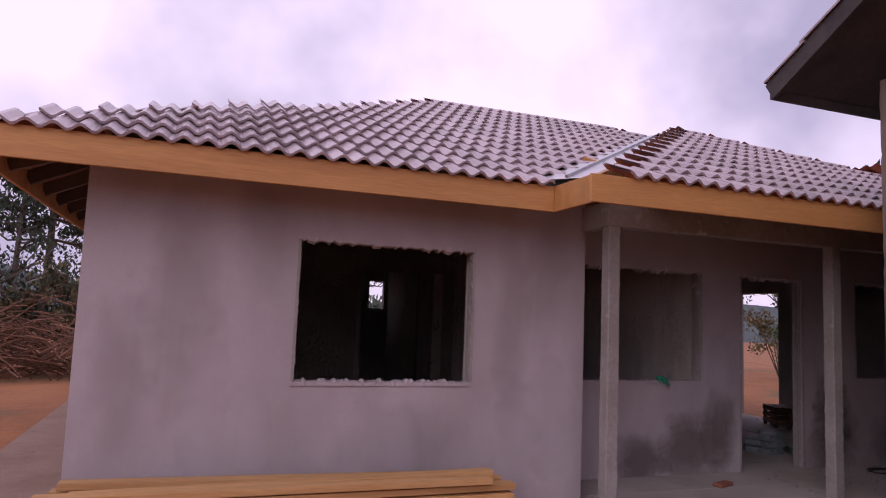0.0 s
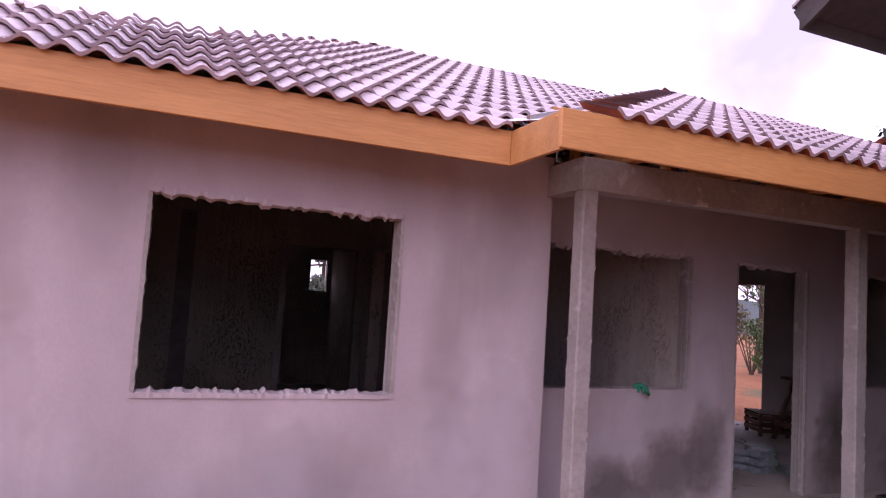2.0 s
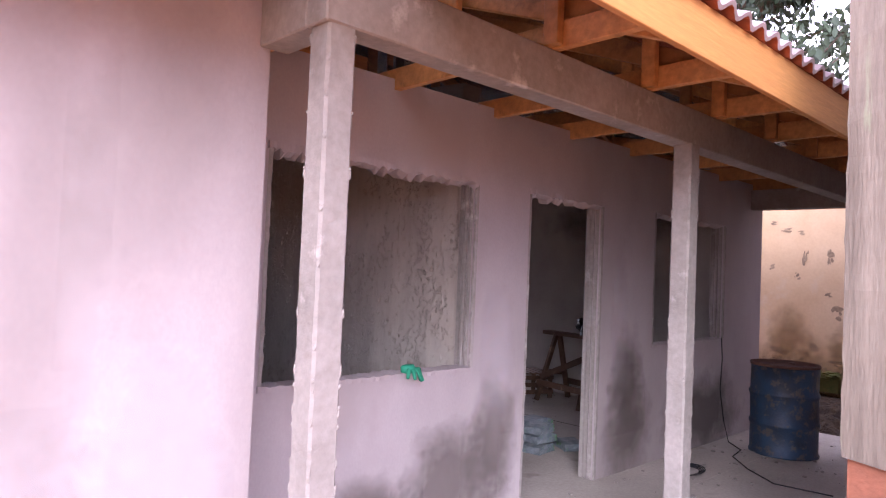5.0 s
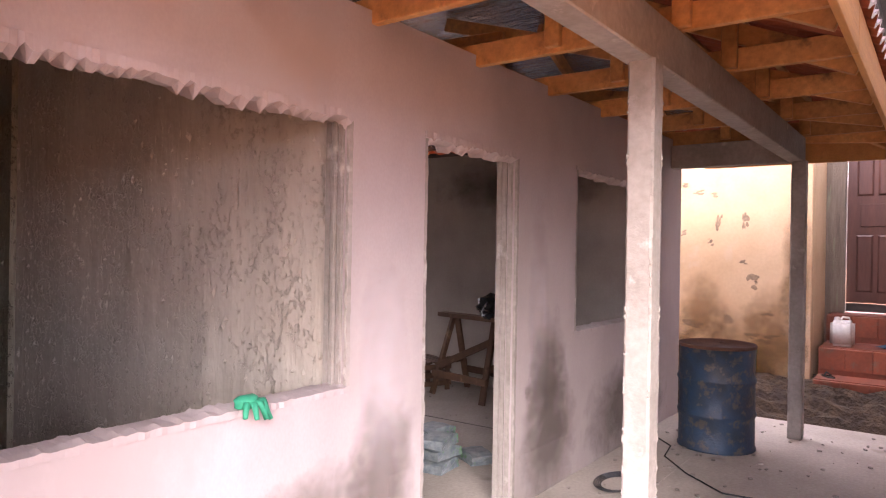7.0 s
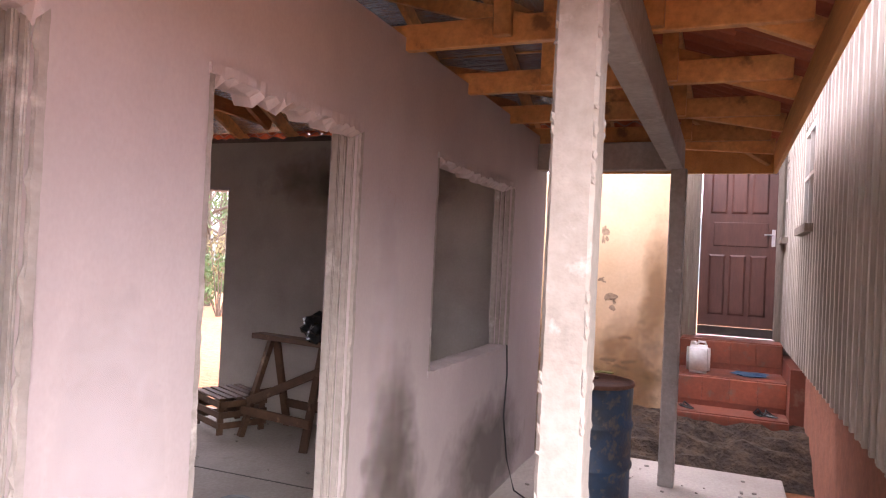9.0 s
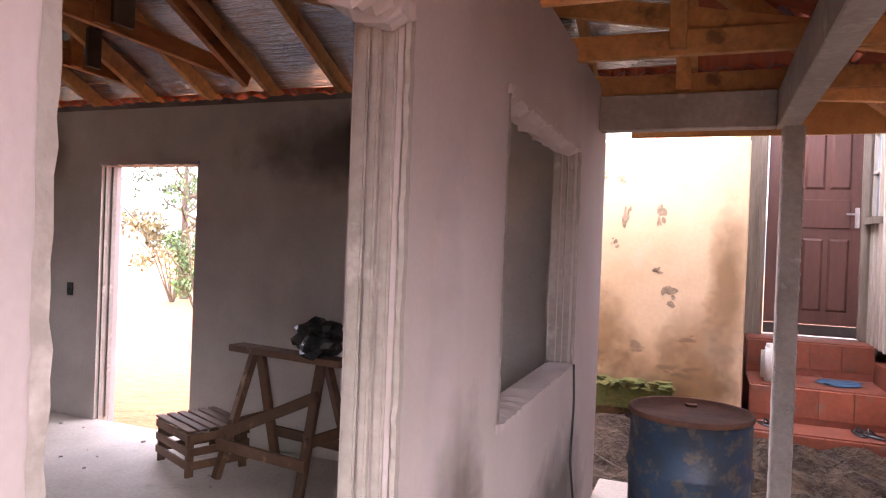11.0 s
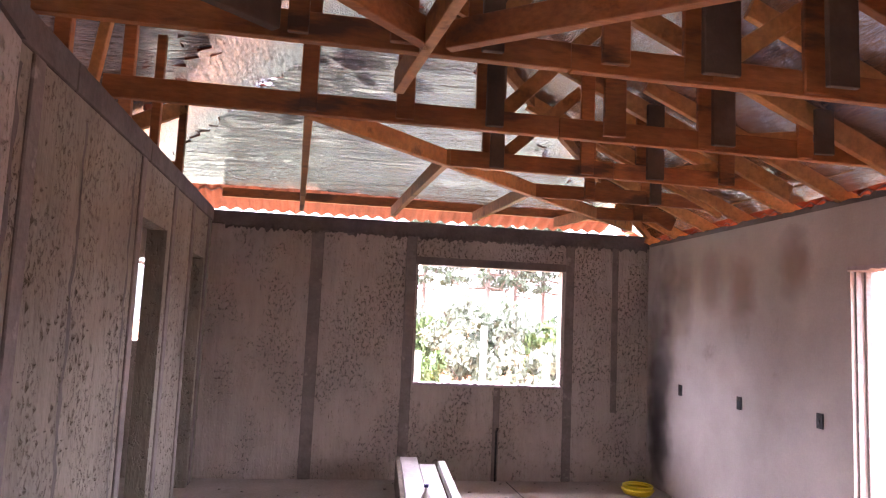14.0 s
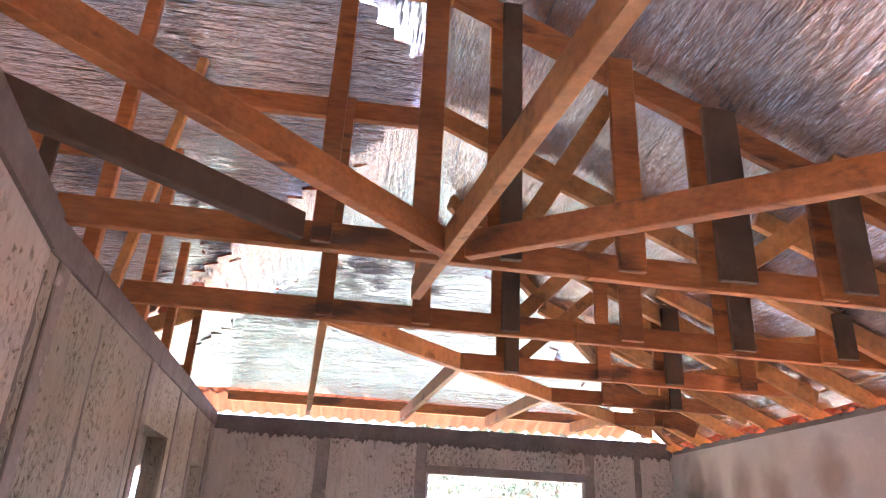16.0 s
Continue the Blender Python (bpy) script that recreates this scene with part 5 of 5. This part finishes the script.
def tree(x, y, h, seed, material, label, leafy=1.0, z0=-0.1, crown=0.33, size=0.10):
    q = random.Random(seed)
    t = thing("tree", pose(x, y, z0), label, "tree")
    bm = BM()
    lean = q.uniform(-0.06, 0.06) * h
    tube(bm, [(0, 0, -0.2), (lean * 0.3, 0, h * 0.3), (lean, lean * 0.5, h * 0.7), (lean * 1.2, lean, h * 0.95)], [h * 0.028, h * 0.022, h * 0.012, h * 0.003], 8)
    tips = []
    for k in range(16):
        f = q.uniform(0.28, 0.92)
        a = q.uniform(0, 6.28)
        ln = h * crown * (1.15 - f) * q.uniform(0.7, 1.3) + 0.2
        b = Vector((lean * f, lean * 0.5 * f, h * f))
        e1 = b + Vector((cos(a) * ln * 0.6, sin(a) * ln * 0.6, ln * 0.3))
        e2 = b + Vector((cos(a + 0.3) * ln, sin(a + 0.3) * ln, ln * 0.7))
        tube(bm, [b, e1, e2], [h * 0.009, h * 0.005, h * 0.0015], 5)
        tips += [e1, e2]
        for _ in range(3):
            e3 = e1 + Vector((q.uniform(-1, 1), q.uniform(-1, 1), q.uniform(0, 1))) * ln * 0.45
            tube(bm, [e1, e3], [h * 0.003, h * 0.001], 4)
            tips.append(e3)
    part("trunk", bm, BARK, t)
    if leafy > 0:
        bm = BM()
        for e in tips:
            if q.random() < 0.9:
                s = h * 0.075 * q.uniform(0.6, 1.4)
                leaves(bm, e, (s, s, s * 0.7), int(38 * leafy), size, q)
        part("crown", bm, material, t)
    return t


def araucaria(x, y, h, seed):
    q = random.Random(seed)
    t = thing("tree", pose(x, y, -1.0), "tall dark conifer with flat tiers of tufted branches", "tree")
    bm = BM()
    tube(bm, [(0, 0, 0), (0, 0, h)], [h * 0.02, h * 0.008], 8)
    crown_bm = BM()
    for tier in range(6):
        z = h * (0.52 + 0.085 * tier)
        ln = h * (0.26 - 0.028 * tier)
        for k in range(9):
            a = 2 * pi * k / 9 + tier * 0.35 + q.uniform(-0.2, 0.2)
            l2 = ln * q.uniform(0.75, 1.1)
            e = Vector((cos(a) * l2, sin(a) * l2, z + l2 * 0.22))
            tube(bm, [(0, 0, z), (e.x * 0.6, e.y * 0.6, z - 0.02 * h), e], [h * 0.005, h * 0.004, h * 0.002], 4)
            for f in (0.7, 0.85, 1.0):
                leaves(crown_bm, Vector((e.x * f, e.y * f, z + l2 * 0.22 * f)), (h * 0.04, h * 0.04, h * 0.025), 34, h * 0.012, q)
    part("trunk", bm, BARK, t)
    part("crown", crown_bm, LEAF_DARK, t)


def shrub(x, y, h, seed, material, label, size=0.07, n=900, z0=-0.1):
    q = random.Random(seed)
    t = thing("shrub", pose(x, y, z0), label, "shrub")
    bm = BM()
    for k in range(9):
        a = q.uniform(0, 6.28)
        tube(bm, [(0, 0, -0.1), (cos(a) * h * 0.2, sin(a) * h * 0.2, h * 0.5), (cos(a) * h * 0.4, sin(a) * h * 0.4, h * q.uniform(0.7, 1))], [0.025, 0.015, 0.006], 5)
    part("stem", bm, BARK, t)
    bm = BM()
    for k in range(16):
        a = q.uniform(0, 6.28)
        rr = h * 0.42 * math.sqrt(q.random())
        s = h * q.uniform(0.1, 0.22)
        leaves(bm, (cos(a) * rr, sin(a) * rr, h * q.uniform(0.25, 0.95)), (s, s, s), n // 16, size, q)
    part("foliage", bm, material, t)


# beyond the east doorway
tree(19.5, 18.0, 4.6, 201, LEAF, "young tree with sparse light green leaves", 0.35, size=0.05)
tree(20.5, 15.6, 6.0, 202, LEAF_DRY, "thin leafless garden tree", 0.12, size=0.05)
shrub(17.2, 15.6, 1.9, 203, LEAF, "leafy green garden shrub", 0.06, 1300)
shrub(18.5, 17.5, 2.2, 204, LEAF_DRY, "dry scrubby bush with thin leaves", 0.07, 1300)
shrub(20, 15.5, 2.0, 205, LEAF_DRY, "dry scrubby bush with thin leaves", 0.07, 1300)
tree(24, 21, 6.5, 206, LEAF, "broad green tree beyond the yard", 0.8)
tree(27, 24, 7.5, 207, LEAF_DARK, "broad dark green tree beyond the yard", 0.9)
stack = thing("brick_stack", pose(15.2, 13.2, -0.10, 0, 0, 25), "small stack of orange hollow bricks on the soil", "bricks")
for k in range(24):
    bm = BM()
    m = pose(0.21 * (k % 3) - 0.21, 0.12 * (k // 3 % 2), 0.15 * (k // 6))
    box(bm, -0.1, -0.055, 0, 0.1, 0.055, 0.14, m)
    soft(bm, 0.004)
    part("brick", bm, BRICK, stack)
# beyond the back window
for k in range(11):
    shrub(3.5 + 1.6 * k, 25 + 1.5 * sin(k * 2.1), 1.9 + 0.35 * sin(k * 1.7), 220 + k, LEAF_PALE if k % 3 else LEAF, "dense pale green bush behind the house", 0.13, 1700, -1.0)
for k in range(9):
    shrub(7.0 + 1.7 * k, 36 + 1.2 * sin(k * 1.9), 3.5 + 0.5 * sin(k * 2.3), 250 + k, (LEAF_DARK, LEAF_PALE, LEAF)[k % 3], "tall hazy green thicket behind the house", 0.17, 1500, -1.4)
araucaria(13.4, 40, 8.6, 240)
araucaria(15.9, 44, 8.2, 241)
araucaria(10.8, 46, 8.8, 242)
araucaria(18.5, 47, 9.0, 244)
tree(10.4, 33, 3.9, 243, LEAF_PALE, "green tree behind the house", 0.8, -1.5, size=0.12)
for k in range(5):
    fp = thing("fence_post", pose(6.2 + 1.35 * k, 19.5, -0.3), "pale concrete fence post behind the house", "fence post", "fence posts")
    bm = BM()
    box(bm, -0.06, -0.06, -0.2, 0.06, 0.06, 1.35 + (0.55 if k == 2 else 0))
    soft(bm, 0.01)
    part("post", bm, CONCRETE, fp)
# beside the west wall
for k in range(8):
    tree(-4.5 - 1.9 * (k % 4) - 0.4 * k, 17 + 2.6 * k, 5.0 + 0.8 * (k % 3), 260 + k, LEAF_DRY if k % 2 else LEAF_DARK, "bare brown tree with a thin crown", 0.22 if k % 2 else 0.5, size=0.08)
for k in range(10):
    shrub(-2.6 - 1.3 * k, 20 + 2.0 * sin(k * 1.3), 2.6, 280 + k, (LEAF_DRY, LEAF_DARK, LEAF_DRY)[k % 3], "brown overgrown thicket of dry stems", 0.10, 1500)
araucaria(-5.5, 30, 9.5, 295)
araucaria(-3.2, 36, 9.0, 296)
brush = tagged(new("brush_pile"), "heap of cut reddish branches at the yard's edge", "brush pile")
brush.matrix_world = pose(-3.4, 16.5, 0.0)
bm = BM()
q = random.Random(300)
for k in range(650):
    c = Vector((q.gauss(0, 1.5), q.gauss(0, 0.8), abs(q.gauss(0.45, 0.4))))
    dvec = Vector((q.uniform(-1, 1), q.uniform(-1, 1), q.uniform(-0.3, 0.5))).normalized() * q.uniform(0.3, 0.9)
    tube(bm, [c - dvec, c + Vector((0, 0, q.uniform(0, 0.12))), c + dvec], [0.018, 0.012, 0.004], 4)
tagged(part("branch_heap", bm, TWIG, brush), kind="stuff")
# tree over the alley and neighbours' greenery
tree(19.0, 9.5, 9.5, 301, LEAF_DARK, "tall dense green tree behind the yellow wall", 1.5, size=0.13, crown=0.42)
tree(22.0, 11.5, 9.0, 302, LEAF_DARK, "tall dense green tree behind the yellow wall", 1.3, size=0.13, crown=0.42)
# far hills all round
bm = BM()
ring0, ring1 = [], []
for k in range(121):
    a = 2 * pi * k / 120
    hgt = 24 + 14 * sin(3 * a + 1) + 8 * sin(7 * a) + 4 * sin(17 * a)
    ring0.append(bm.verts.new((4 + 380 * cos(a), 6 + 380 * sin(a), -12)))
    ring1.append(bm.verts.new((4 + 520 * cos(a), 6 + 520 * sin(a), max(8, hgt))))
for k in range(120):
    bm.faces.new((ring0[k], ring0[k + 1], ring1[k + 1], ring1[k]))
structure("backdrop", bm, HILL, "low wooded hills on the horizon", "hills")

# ---- roof tiles, nearest ones as pieces ----
pieces = sorted((p for p in placed if p[0] in ("a_front", "b_front") and p[3] < 7.6), key=lambda p: p[3])[:300]
kept = {id(p) for p in pieces}
for p in pieces:
    ob = new("tile", tile_me)
    ob.parent = roof
    ob.matrix_parent_inverse = inv
    ob.matrix_basis = p[1]
verts, faces = [], []
for p in placed:
    if id(p) in kept:
        continue
    base = len(verts)
    mm = inv @ p[1]
    verts += [tuple(mm @ Vector(v)) for v in TV]
    faces += [tuple(base + i for i in f) for f in TF]
me = bpy.data.meshes.new("tiles")
me.from_pydata(verts, [], faces)
me.materials.append(TILE)
me.materials.append(CLAY)
for p in me.polygons:
    p.material_index = 1 if p.index % 3 == 1 else 0
rest = new("tiles", me)
rest.parent = roof
tagged(rest, "rows of wavy clay tiles", kind="stuff")
